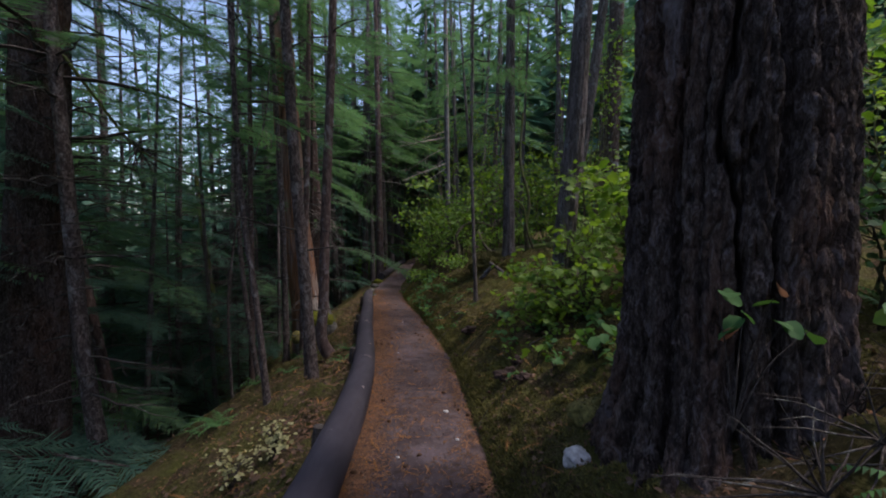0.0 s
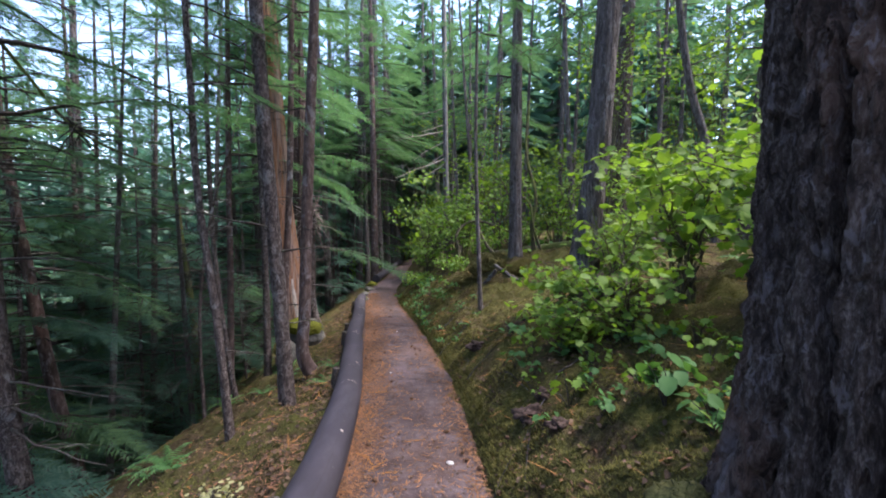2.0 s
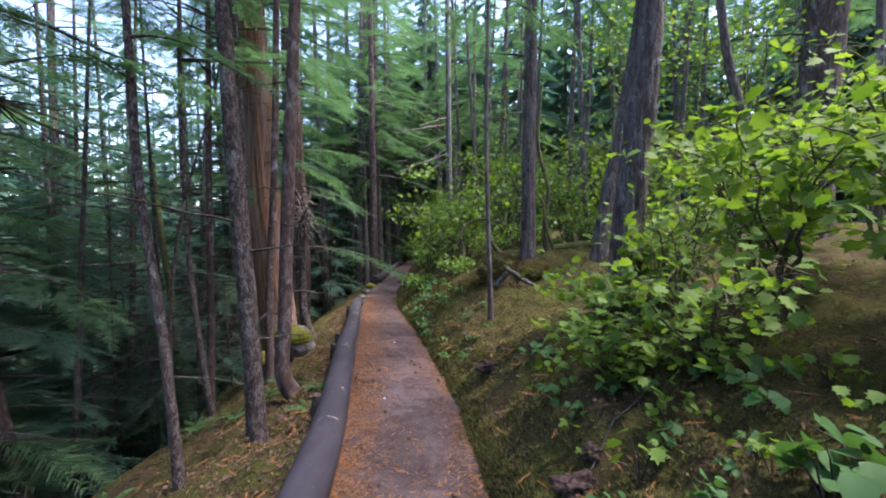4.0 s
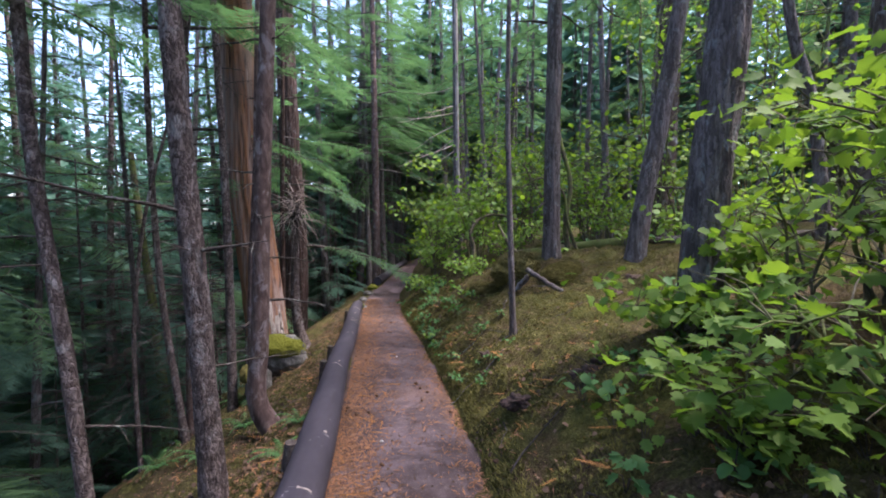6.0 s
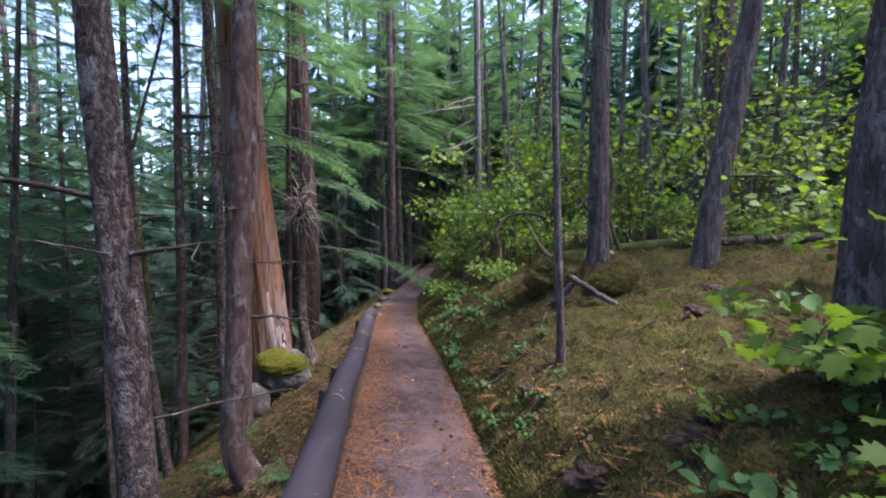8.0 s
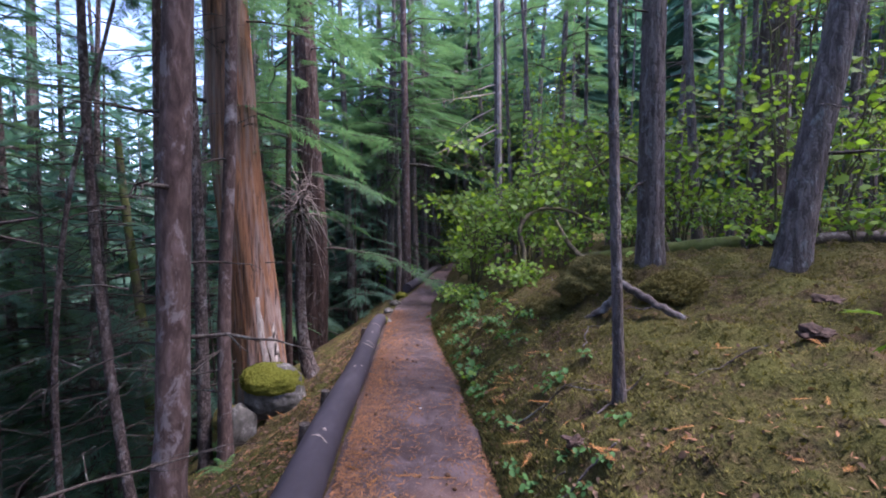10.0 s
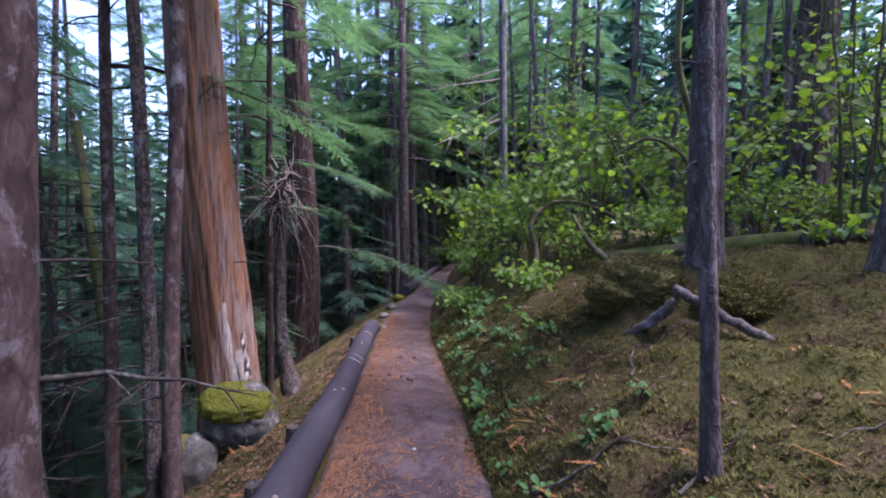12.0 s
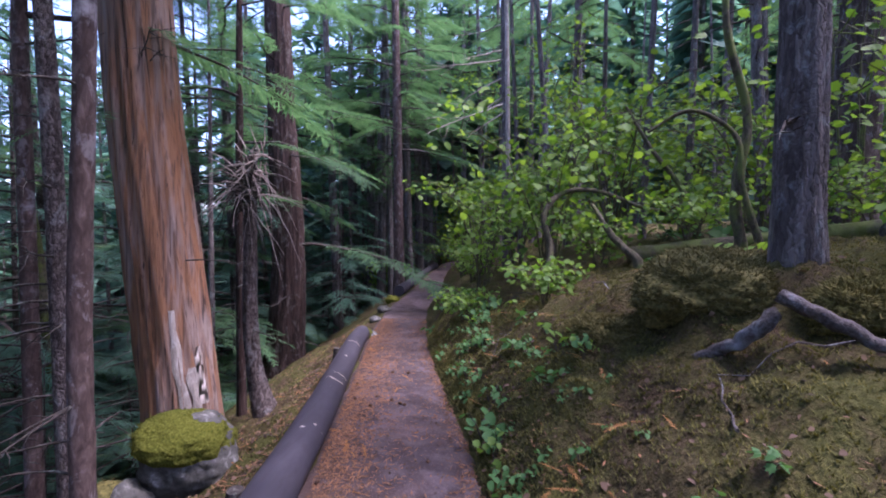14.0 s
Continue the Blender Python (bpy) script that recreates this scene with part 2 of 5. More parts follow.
M_NEEDLELITTER = leaf_mat("orange_needle_litter", (0.060, 0.034, 0.022), (0.235, 0.112, 0.055), 0.1, 0.9, patch=2.0)
M_DRYLEAF = leaf_mat("dry_leaf", (0.028, 0.018, 0.012), (0.135, 0.085, 0.055), 0.15, 0.9, patch=2.5)
M_RUST = leaf_mat("rusty_dead_leaf", (0.14, 0.06, 0.02), (0.36, 0.17, 0.05), 0.3, 0.8)


def make_rock():
    k = Mat("grey_rock", 0.9)
    col = k.ramp(k.noise(7, None, 6, 0.7), (0.34, (0.045, 0.043, 0.038)), (0.56, (0.105, 0.10, 0.09)), (0.72, (0.34, 0.325, 0.315)))
    k.bump(k.noise(18, None, 6, 0.7), 0.6, 0.03)
    return k.done(col)


def make_mosscap():
    k = Mat("bright_moss", 1.0, 0.1)
    col = k.ramp(k.noise(60, None, 4, 0.7), (0.3, (0.040, 0.048, 0.006)), (0.55, (0.12, 0.125, 0.018)), (0.75, (0.22, 0.21, 0.05)))
    k.bump(k.noise(45, None, 5, 0.7), 1.0, 0.03)
    return k.done(col)


def make_plain(name, a, b, scale=30):
    k = Mat(name)
    return k.done(k.ramp(k.noise(scale), (0.35, a), (0.65, b)))


M_ROCK, M_MOSSCAP = make_rock(), make_mosscap()
M_MOSSMOUND = make_plain("olive_moss", (0.040, 0.038, 0.011), (0.16, 0.135, 0.042), 38)
M_MOSSPALE = make_plain("yellowish_moss", (0.055, 0.050, 0.014), (0.21, 0.18, 0.055), 45)
M_ROT = make_plain("rot_and_hollow", (0.012, 0.008, 0.006), (0.075, 0.048, 0.040), 40)
M_CONE = make_plain("cone_scales", (0.045, 0.025, 0.016), (0.11, 0.06, 0.035), 60)
M_PEBBLE = make_plain("pale_pebble", (0.28, 0.26, 0.25), (0.45, 0.43, 0.42))


# ---------------------------------------------------------------- mesh helpers
rng = np.random.default_rng(7)


class Acc:
    """Collects vertices and faces of one mesh."""

    def __init__(self):
        self.v, self.f, self.k, self.n = [], [], [], 0

    def add(self, verts, faces, slot=0):
        faces = np.asarray(faces)
        self.k.append(np.full(len(faces), slot))
        self.v.append(np.asarray(verts, float))
        self.f.append(faces + self.n)
        self.n += len(verts)

    def join(self, other, slot):
        """Takes over all of another collection, in a material slot of its own."""
        for v, f, off in zip(other.v, other.f, np.cumsum([0] + [len(v) for v in other.v])):
            self.add(v, f - off, slot)

    def mesh(self, name, material, smooth=True, second=None):
        me = bpy.data.meshes.new(name)
        verts = np.concatenate(self.v)
        sizes = np.concatenate([np.full(len(f), f.shape[1]) for f in self.f])
        loops = np.concatenate([f.ravel() for f in self.f])
        me.vertices.add(len(verts)), me.loops.add(len(loops)), me.polygons.add(len(sizes))
        me.vertices.foreach_set("co", verts.ravel().astype(np.float32))
        me.loops.foreach_set("vertex_index", loops.astype(np.int32))
        me.polygons.foreach_set("loop_start", np.concatenate([[0], np.cumsum(sizes)[:-1]]).astype(np.int32))
        me.polygons.foreach_set("use_smooth", np.full(len(sizes), smooth))
        me.materials.append(material)
        if second:
            me.materials.append(second)
            me.polygons.foreach_set("material_index", np.concatenate(self.k).astype(np.int32))
        me.update(calc_edges=True)
        me.validate()
        return me


def thing(name, at, label, category, group="", kind=""):
    ob = new(name)
    ob.location = at
    ob.empty_display_size = 0.1
    return tagged(ob, label, category, group, kind)


def part(name, me, parent, label="", at=None):
    ob = new(name, me)
    ob.parent = parent
    if at is not None:
        ob.matrix_basis = at
    return tagged(ob, label)


def smooth_path(pts, n):
    """n points on a soft curve through pts."""
    p = np.asarray(pts, float)
    d = np.concatenate([[0], np.cumsum(np.linalg.norm(np.diff(p, axis=0), axis=1))])
    m = np.gradient(p, d, axis=0) if len(p) > 2 else np.repeat((p[1:] - p[:1]) / d[-1], 2, 0)
    s = np.linspace(0, d[-1], n)
    i = np.clip(np.searchsorted(d, s, "right") - 1, 0, len(p) - 2)
    h = (d[i + 1] - d[i])[:, None]
    t = ((s - d[i]) / (d[i + 1] - d[i]))[:, None]
    return ((2 * t ** 3 - 3 * t ** 2 + 1) * p[i] + (t ** 3 - 2 * t ** 2 + t) * h * m[i] + (-2 * t ** 3 + 3 * t ** 2) * p[i + 1] + (t ** 3 - t ** 2) * h * m[i + 1])


def tube(acc, path, radii, n=8, relief=None, caps=True):
    """A tapered tube along path; relief(i, angles) gives factors on the radius."""
    p = np.asarray(path, float)
    r = np.broadcast_to(np.asarray(radii, float), (len(p),))
    tan = np.gradient(p, axis=0)
    tan /= np.linalg.norm(tan, axis=1, keepdims=True) + 1e-9
    ref = np.array([0.0, 0.0, 1.0]) if abs(tan[:, 2]).mean() < 0.8 else np.array([0.0, 1.0, 0.0])
    a = np.cross(tan, ref)
    a /= np.linalg.norm(a, axis=1, keepdims=True) + 1e-9
    b = np.cross(tan, a)
    ang = np.linspace(0, 2 * np.pi, n, endpoint=False)
    rows = []
    for i in range(len(p)):
        k = np.ones(n) if relief is None else relief(i, ang)
        rows.append(p[i] + r[i] * (k * np.cos(ang))[:, None] * a[i] + r[i] * (k * np.sin(ang))[:, None] * b[i])
    verts = np.concatenate(rows)
    i, j = np.meshgrid(np.arange(len(p) - 1), np.arange(n), indexing="ij")
    q = np.stack([i * n + j, (i + 1) * n + j, (i + 1) * n + (j + 1) % n, i * n + (j + 1) % n], -1).reshape(-1, 4)
    acc.add(verts, q)
    if caps:
        for ring, flip in ((0, False), (len(p) - 1, True)):
            c = np.vstack([verts[ring * n:(ring + 1) * n], p[ring]])
            t = np.stack([np.arange(n), (np.arange(n) + 1) % n, np.full(n, n)], -1)
            acc.add(c, t[:, ::-1] if flip else t)


def turn_to(d, up=(0, 0, 1)):
    """Rows: local x along d, local z near up."""
    x = np.asarray(d, float)
    x = x / np.linalg.norm(x)
    y = np.cross(up, x)
    y /= np.linalg.norm(y) + 1e-9
    return np.stack([x, y, np.cross(x, y)])


def frond_shape(count, blade, width, forks):
    """A flat needle spray of unit length along x."""
    out = []
    for i in range(count):
        s = (i + 0.5) / count
        for side in (-1, 1):
            L = blade * (1.1 - 0.8 * s) * rng.uniform(0.75, 1.2)
            a = radians(rng.uniform(38, 62))
            d = np.array([math.cos(a), side * math.sin(a), rng.uniform(-0.25, 0.1)])
            o = np.array([s, 0, -0.18 * s * s])
            w = np.array([-d[1], d[0], 0]) * width
            for k in range(forks):
                b = o + d * L * k / forks
                e = o + d * L * (k + 1.25) / forks + np.array([0, 0, rng.uniform(-0.03, 0.01)])
                sp = rng.uniform(0.5, 1.3)
                out.append([b - w * sp, e, b + w * sp])
    return np.asarray(out).reshape(-1, 3)


FROND = frond_shape(22, 0.27, 0.016, 1)
FROND_FINE = frond_shape(24, 0.24, 0.011, 2)


def lay_fronds(acc, shape, at, ways, sizes):
    for p, d, s in zip(at, ways, sizes):
        R = turn_to(d, (rng.uniform(-0.35, 0.35), rng.uniform(-0.35, 0.35), 1))
        v = (shape * s) @ R + p
        acc.add(v, np.arange(len(v)).reshape(-1, 3))


def limb(acc_wood, acc_green, root, way, length, r0, droop=0.25, fronds=6, shape=FROND, size=0.40, twigs=0, start=0.25):
    """One branch: wood, side twigs and needle sprays."""
    way = np.asarray(way, float)
    s = np.linspace(0, 1, 7)[:, None]
    side = np.array([-way[1], way[0], 0])
    path = root + way * length * s + np.array([0, 0, -droop * length]) * s ** 2 + side * length * 0.10 * np.sin(s * rng.uniform(2, 5)) * rng.uniform(-1, 1)
    path[1:] += rng.normal(0, 0.008 * length, (6, 3))
    tube(acc_wood, path, r0 * (1 - 0.85 * s[:, 0]), 4, caps=False)
    for k in range(twigs):
        u = rng.uniform(0.25, 0.98)
        o = path[int(u * 6)]
        d = way * rng.uniform(0.3, 0.9) + side * rng.uniform(-1, 1) + np.array([0, 0, rng.uniform(-0.55, 0.25)])
        L = length * rng.uniform(0.10, 0.34)
        tube(acc_wood, np.array([o, o + d * L * 0.5 + rng.normal(0, 0.02, 3), o + d * L + np.array([0, 0, -0.1 * L])]), [r0 * 0.35, r0 * 0.22, r0 * 0.06], 3, caps=False)
    if acc_green is not None and fronds:
        at, ways, sizes = [], [], []
        for k in range(fronds):
            u = start + (1 - start) * (k + rng.uniform(0, 1)) / fronds
            at.append(root + way * length * u + np.array([0, 0, -droop * length * u * u]))
            sgn = 1 if k % 2 else -1
            ways.append(way + sgn * side * rng.uniform(0.4, 1.1) + np.array([0, 0, -droop * 1.4 * u]))
            sizes.append(size * length * rng.uniform(0.7, 1.2))
        at.append(path[-2]), ways.append(way + np.array([0, 0, -droop * 1.6])), sizes.append(size * length)
        lay_fronds(acc_green, shape, at, ways, sizes)


# ---------------------------------------------------------------- the lie of the land
EDGE_Y = [-40, 0, 2.6, 4.5, 5.9, 7.0, 9.0, 10.0, 11.3, 12.3, 13.6, 15, 17, 22, 27, 31, 36, 60]
EDGE_L = [-0.6, -0.62, -0.72, -0.89, -1.04, -1.22, -1.54, -1.74, -1.95, -2.12, -2.36, -2.54, -2.74, -2.66, -2.68, -2.2, -1.0, 9]
EDGE_R = [0.5, 0.47, 0.37, 0.24, 0.11, -0.04, -0.41, -0.57, -0.87, -1.09, -1.35, -1.53, -1.75, -1.79, -1.98, -1.3, 0.1, 10]
STEEP_Y, STEEP_K = [4, 7, 10, 13, 20, 30], [0.30, 0.37, 0.46, 0.50, 0.50, 0.40]   # how steeply the slope falls below the path
FALL_Y, FALL_Z = [-40, 0, 10, 13, 16, 19, 28, 60], [0.6, 0.0, -0.52, -0.65, -0.76, -0.80, -0.80, 0.4]


def lie(x, y):
    """Height of the land without its small unevenness."""
    zt = np.interp(y, FALL_Y, FALL_Z)
    le, re = np.interp(y, EDGE_Y, EDGE_L), np.interp(y, EDGE_Y, EDGE_R)
    d = np.maximum(x - re, 0)
    rise = 0.42 * (1 - np.exp(-d / 0.48)) + 1.47 * (1 - np.exp(-d / 3.5)) + 0.03 * d
    e = np.maximum(le - 0.1 - x, 0)
    near = np.minimum(e, 6)
    drop = np.interp(y, STEEP_Y, STEEP_K) * near + 0.04 * near ** 2 + 0.62 * np.clip(e - 6, 0, 18)
    mound = 0.38 * np.exp(-((x - 1.42) ** 2 / 0.30 + (y - 9.6) ** 2 / 0.15)) + 0.22 * np.exp(-((x - 0.6) ** 2 / 0.5 + (y - 10.6) ** 2 / 0.5))
    return zt + rise - drop + mound


def rough(x, y):
    le, re = np.interp(y, EDGE_Y, EDGE_L), np.interp(y, EDGE_Y, EDGE_R)
    off = max(x - re, le - x, 0)
    k = min(off / 0.35, 1.0)
    n = noise.noise((x * 1.6, y * 1.6, 0)) * 0.09 + noise.noise((x * 4.0, y * 4.0, 3)) * 0.105 + noise.noise((x * 11, y * 11, 7)) * 0.048
    return n * k - 0.03 * (1 - k) + (0.25 * noise.noise((x * 0.25, y * 0.25, 5)) * min(off / 4, 1))


def ground_z(x, y):
    return float(lie(x, y)) + rough(x, y)


def spaced(lo, fine_lo, fine_hi, hi, step, grow):
    mid = list(np.arange(fine_lo, fine_hi, step))
    a, b, s = [], mid[-1], step
    while b < hi:
        s *= grow
        b += s
        a.append(b)
    c, b, s = [], mid[0], step
    while b > lo:
        s *= grow
        b -= s
        c.append(b)
    return np.array(c[::-1] + mid + a)


def build_ground():
    xs, ys = spaced(-320, -3.6, 3.4, 320, 0.055, 1.11), spaced(-60, 1.5, 13.2, 340, 0.055, 1.08)
    X, Y = np.meshgrid(xs, ys, indexing="xy")
    Z = lie(X, Y)
    R = np.array([[rough(x, y) for x in xs] for y in ys])
    acc = Acc()
    nx, ny = len(xs), len(ys)
    i, j = np.meshgrid(np.arange(ny - 1), np.arange(nx - 1), indexing="ij")
    acc.add(np.stack([X, Y, Z + R], -1).reshape(-1, 3), np.stack([i * nx + j, i * nx + j + 1, (i + 1) * nx + j + 1, (i + 1) * nx + j], -1).reshape(-1, 4))
    tagged(new("ground", acc.mesh("ground", M_GROUND)), "mossy forest floor strewn with brown needles and twigs", "ground", kind="structure")
    acc = Acc()
    ys = spaced(-30, 1.5, 14, 50, 0.06, 1.08)
    us = np.linspace(0, 1, 25)
    rows = []
    for y in ys:
        le, re = np.interp(y, EDGE_Y, EDGE_L), np.interp(y, EDGE_Y, EDGE_R)
        le -= 0.06 + 0.05 * noise.noise((y * 2, 1, 0))
        re += 0.04 + 0.14 * noise.noise((y * 1.7, 9, 0)) + 0.09 * noise.noise((y * 6, 9, 4))
        for u in us:
            x = le + (re - le) * u
            crown = 0.012 - 0.055 * (2 * u - 1) ** 8
            rows.append((x, y, float(np.interp(y, FALL_Y, FALL_Z)) + crown + 0.012 * noise.noise((x * 3, y * 3, 2)) + 0.006 * noise.noise((x * 14, y * 14, 2))))
    n = len(us)
    i, j = np.meshgrid(np.arange(len(ys) - 1), np.arange(n - 1), indexing="ij")
    acc.add(rows, np.stack([i * n + j, i * n + j + 1, (i + 1) * n + j + 1, (i + 1) * n + j], -1).reshape(-1, 4))
    tagged(new("path", acc.mesh("path", M_TRAIL)), "trodden reddish-brown earth footpath with needle litter", "path", kind="structure")


build_ground()


# ---------------------------------------------------------------- trees
def bark_relief(seed, depth, fu, fv, n_rings, length):
    """Furrows running up the trunk, broken into plates."""
    def relief(i, ang):
        z = i / n_rings * length
        out = []
        for a in ang:
            c, s = math.cos(a) * fu, math.sin(a) * fu
            w = noise.noise((c * 0.6, s * 0.6, z * 0.9 + seed)) * 0.5
            f = abs(noise.noise((c + w, s + w, z * fv + seed)))
            g = abs(noise.noise((c * 2.1 + w, s * 2.1, z * fv * 3.2 + seed + 9)))
            out.append(1 + depth * (min(f * 3.2, 1) - 0.75) + depth * 0.45 * (min(g * 3, 1) - 0.7))
        return np.array(out)
    return relief


def trunk_path(poly, top, n):
    """The seen stretch of the trunk, carried on to its top."""
    p = [np.array(q, float) for q in poly]
    d = (p[-1] - p[-2]) / max(p[-1][2] - p[-2][2], 0.1)
    d[:2] = np.clip(d[:2], -0.15, 0.15)
    z = p[-1][2]
    while z < top - 0.5:
        step = min(3.0, top - z)
        d[:2] *= 0.8
        p.append(p[-1] + np.array([d[0] * step, d[1] * step, step]))
        z += step
    return smooth_path(p, n)


def tree(poly, r, bark, label, category="tree", top=16.0, flare=1.22, rings=60, segs=18, relief=(0.10, 4.0, 1.6), dead=14, dead_len=0.9, green=20, green_from=4.5,
         green_len=1.9, needles=None, name="conifer_tree", group="trees of the forest", taper=0.75, shape=FROND, deadwood=None, joined=False, sprays=11, spray=0.36):
    """A standing conifer: trunk, bare limbs and crown."""
    p0 = np.array(poly[0], float)
    base = np.array([p0[0], p0[1], ground_z(p0[0], p0[1])])
    pts = [base + np.array([0, 0, -0.25])] + [np.array(q) for q in (poly[1:] if poly[0][2] < base[2] + 0.5 else poly)]
    path = trunk_path(pts, top, rings) - base
    h = np.linspace(0, 1, rings)
    L = float(path[-1][2])
    hh = path[:, 2]
    rad = r * (1 - taper * np.clip(hh / L, 0, 1)) * (1 + (flare - 1) * np.exp(-np.maximum(hh, 0) / (2.2 * r + 0.05)))
    ob = thing(name, base, label, category, group)
    acc = Acc()
    seed = rng.uniform(0, 50)
    tube(acc, path, rad, segs, bark_relief(seed, relief[0], relief[1], relief[2], rings, L))
    stem = part("trunk", acc.mesh("trunk", bark), ob)
    wood, leaf = Acc(), Acc()
    for k in range(dead):
        z = rng.uniform(0.7, min(green_from + 3, L * 0.6))
        c = path[np.searchsorted(hh, z)]
        a = rng.uniform(0, 2 * np.pi)
        limb(wood, None, c, (math.cos(a), math.sin(a), rng.uniform(-0.15, 0.25)), dead_len * rng.uniform(0.3, 1.3), min(0.020, r * 0.16) * rng.uniform(0.6, 1.3), rng.uniform(-0.05, 0.3), 0, twigs=2 if joined else 6)
        if not joined:
            part("limb", wood.mesh("limb", deadwood or M_DEADWOOD), stem, "thin dead grey side branch")
            wood = Acc()
    if wood.n:
        tagged(part("deadwood", wood.mesh("deadwood", deadwood or M_DEADWOOD), ob, "thin dead grey side branches"), kind="stuff")
    wood = Acc()
    for k in range(green):
        u = (k + rng.uniform(0, 1)) / green
        z = green_from + (L - 0.3 - green_from) * u
        c = path[min(np.searchsorted(hh, z), rings - 1)]
        a = k * 2.399 + rng.uniform(-0.5, 0.5)
        ln = green_len * (1.15 - 0.85 * u) * rng.uniform(0.6, 1.2)
        limb(wood, leaf, c, (math.cos(a), math.sin(a), rng.uniform(-0.05, 0.25)), ln, 0.013 * ln, rng.uniform(0.15, 0.4), sprays, shape, spray)
    if green:
        leaf.join(wood, 1)
        part("crown", leaf.mesh("crown", needles or M_NEEDLE, False, M_DEADWOOD), ob, "feathery green needle sprays")
    return ob


def dead_boughs(ob, count, z0, z1, length, heading):
    """Long crooked bare branches that droop from a trunk, each with its twigs."""
    for k in range(count):
        a = heading + rng.uniform(-0.9, 0.9)
        o = np.array([0.0, 0.0, rng.uniform(z0, z1)])
        L = length * rng.uniform(0.5, 1.2)
        way = np.array([math.cos(a), math.sin(a), rng.uniform(-0.1, 0.3)])
        fall = rng.uniform(0.3, 0.8)
        acc = Acc()
        limb(acc, None, o, way, L, 0.011, fall, 0, twigs=0)
        bough = part("limb", acc.mesh("limb", M_DEADWOOD), ob, "crooked drooping dead branch")
        for q in range(5):
            u = rng.uniform(0.25, 0.95)
            acc = Acc()
            limb(acc, None, o + way * L * u + np.array([0, 0, -fall * L * u * u]), way * 0.6 + rng.normal(0, 0.5, 3), L * rng.uniform(0.15, 0.40), 0.007, 0.4, 0, twigs=0)
            part("twig", acc.mesh("twig", M_DEADWOOD), bough)


BIG = dict(rings=130, segs=56)
# slope below the path
tree([(-1.93, 6.0, -0.72), (-2.04, 6.0, 1.04), (-2.13, 6.0, 2.27), (-2.19, 6.0, 3.45)], 0.092, M_BARK, "slender hemlock with flaky grey-brown bark and lichen", top=15, rings=110, segs=28, relief=(0.13, 5, 3.0), green_from=6.2, dead=18, dead_len=1.5)
tree([(-2.34, 5.4, -0.45), (-2.48, 5.4, 0.7), (-2.63, 5.4, 1.94), (-2.68, 5.4, 3.12)], 0.046, M_BARK, "thin leaning conifer with grey bark on the slope", top=9, dead=16, dead_len=1.1, green=20, green_from=3.6, green_len=1.2)
tree([(-1.86, 7.15, -0.68), (-2.12, 7.15, -0.40), (-2.10, 7.15, 0.23), (-2.02, 7.15, 2.19), (-1.92, 7.15, 4.07)], 0.092, M_BARK_RED, "smooth reddish trunk curved at its foot", top=15, flare=1.25, rings=110, segs=28, relief=(0.05, 4, 1.5), dead=14, green_from=6.4)
tree([(-3.22, 9.3, -1.16), (-3.17, 9.3, 0.79), (-3.08, 9.3, 2.21), (-3.03, 9.3, 3.59)], 0.078, M_BARK_RED, "slim purple-brown trunk with short dead stubs", top=14, dead=14, dead_len=0.55, green_from=6.6)
dead_boughs(tree([(-3.75, 9.7, -0.82), (-3.76, 9.7, 0.67), (-3.80, 9.7, 2.69), (-3.88, 9.7, 4.64)], 0.078, M_BARK, "slim grey trunk with pale lichen streaks", top=14, dead=20, dead_len=0.95, green_from=6.6), 9, 0.6, 2.6, 1.3, 3.3)
dead_boughs(tree([(-4.93, 10.4, -2.07), (-4.86, 10.4, 0.57), (-4.84, 10.4, 2.85), (-4.8, 10.4, 5.05)], 0.080, M_BARK_RED, "slim reddish conifer on the slope below the path", top=14, dead=24, dead_len=1.4, green_from=5.5), 12, 0.6, 4.2, 1.7, 3.3)
dead_boughs(tree([(-4.07, 9.0, -1.95), (-4.4, 9.0, 0.51), (-4.51, 9.0, 3.32), (-4.47, 9.0, 6.04)], 0.055, M_BARK, "thin pale trunk among the hemlocks", top=12, dead=16, green_from=6.0, green=26), 8, 1.0, 4.0, 1.3, 3.3)
dead_boughs(tree([(-4.45, 5.3, -1.81), (-4.72, 5.3, 0.21), (-4.79, 5.3, 1.65), (-4.88, 5.3, 3.4)], 0.105, M_BARK, "leaning grey hemlock trunk on the slope", top=13, segs=24, dead=26, dead_len=1.6, green_from=4.2, green=40), 10, 1.2, 4.6, 1.5, 3.3)
tree([(-6.02, 7.8, -2.84), (-6.59, 7.8, -0.81), (-6.84, 7.8, 0.7), (-7.01, 7.8, 1.8)], 0.11, M_BARK_RED, "leaning reddish trunk with a mossy clump", top=10, dead=14, dead_len=1.2, green_from=3.5, green=24)
tree([(-6.8, 12.5, -3.25), (-7.03, 12.5, -0.68), (-7.3, 12.5, 1.56)], 0.12, M_BARK_MOSSY, "dead dark tree with tangled bare limbs", top=3.2, dead=34, dead_len=2.0, green=0, name="dead_tree", taper=0.5)
tree([(-5.85, 5.7, -2.15), (-5.66, 5.7, 0.88), (-5.41, 5.7, 4.63)], 0.41, M_PLATES, "large old fir with deeply furrowed dark bark", top=18, flare=1.2, relief=(0.10, 5.5, 1.3), dead=60, dead_len=1.7, green_from=5, green=20, green_len=2.6, **BIG)
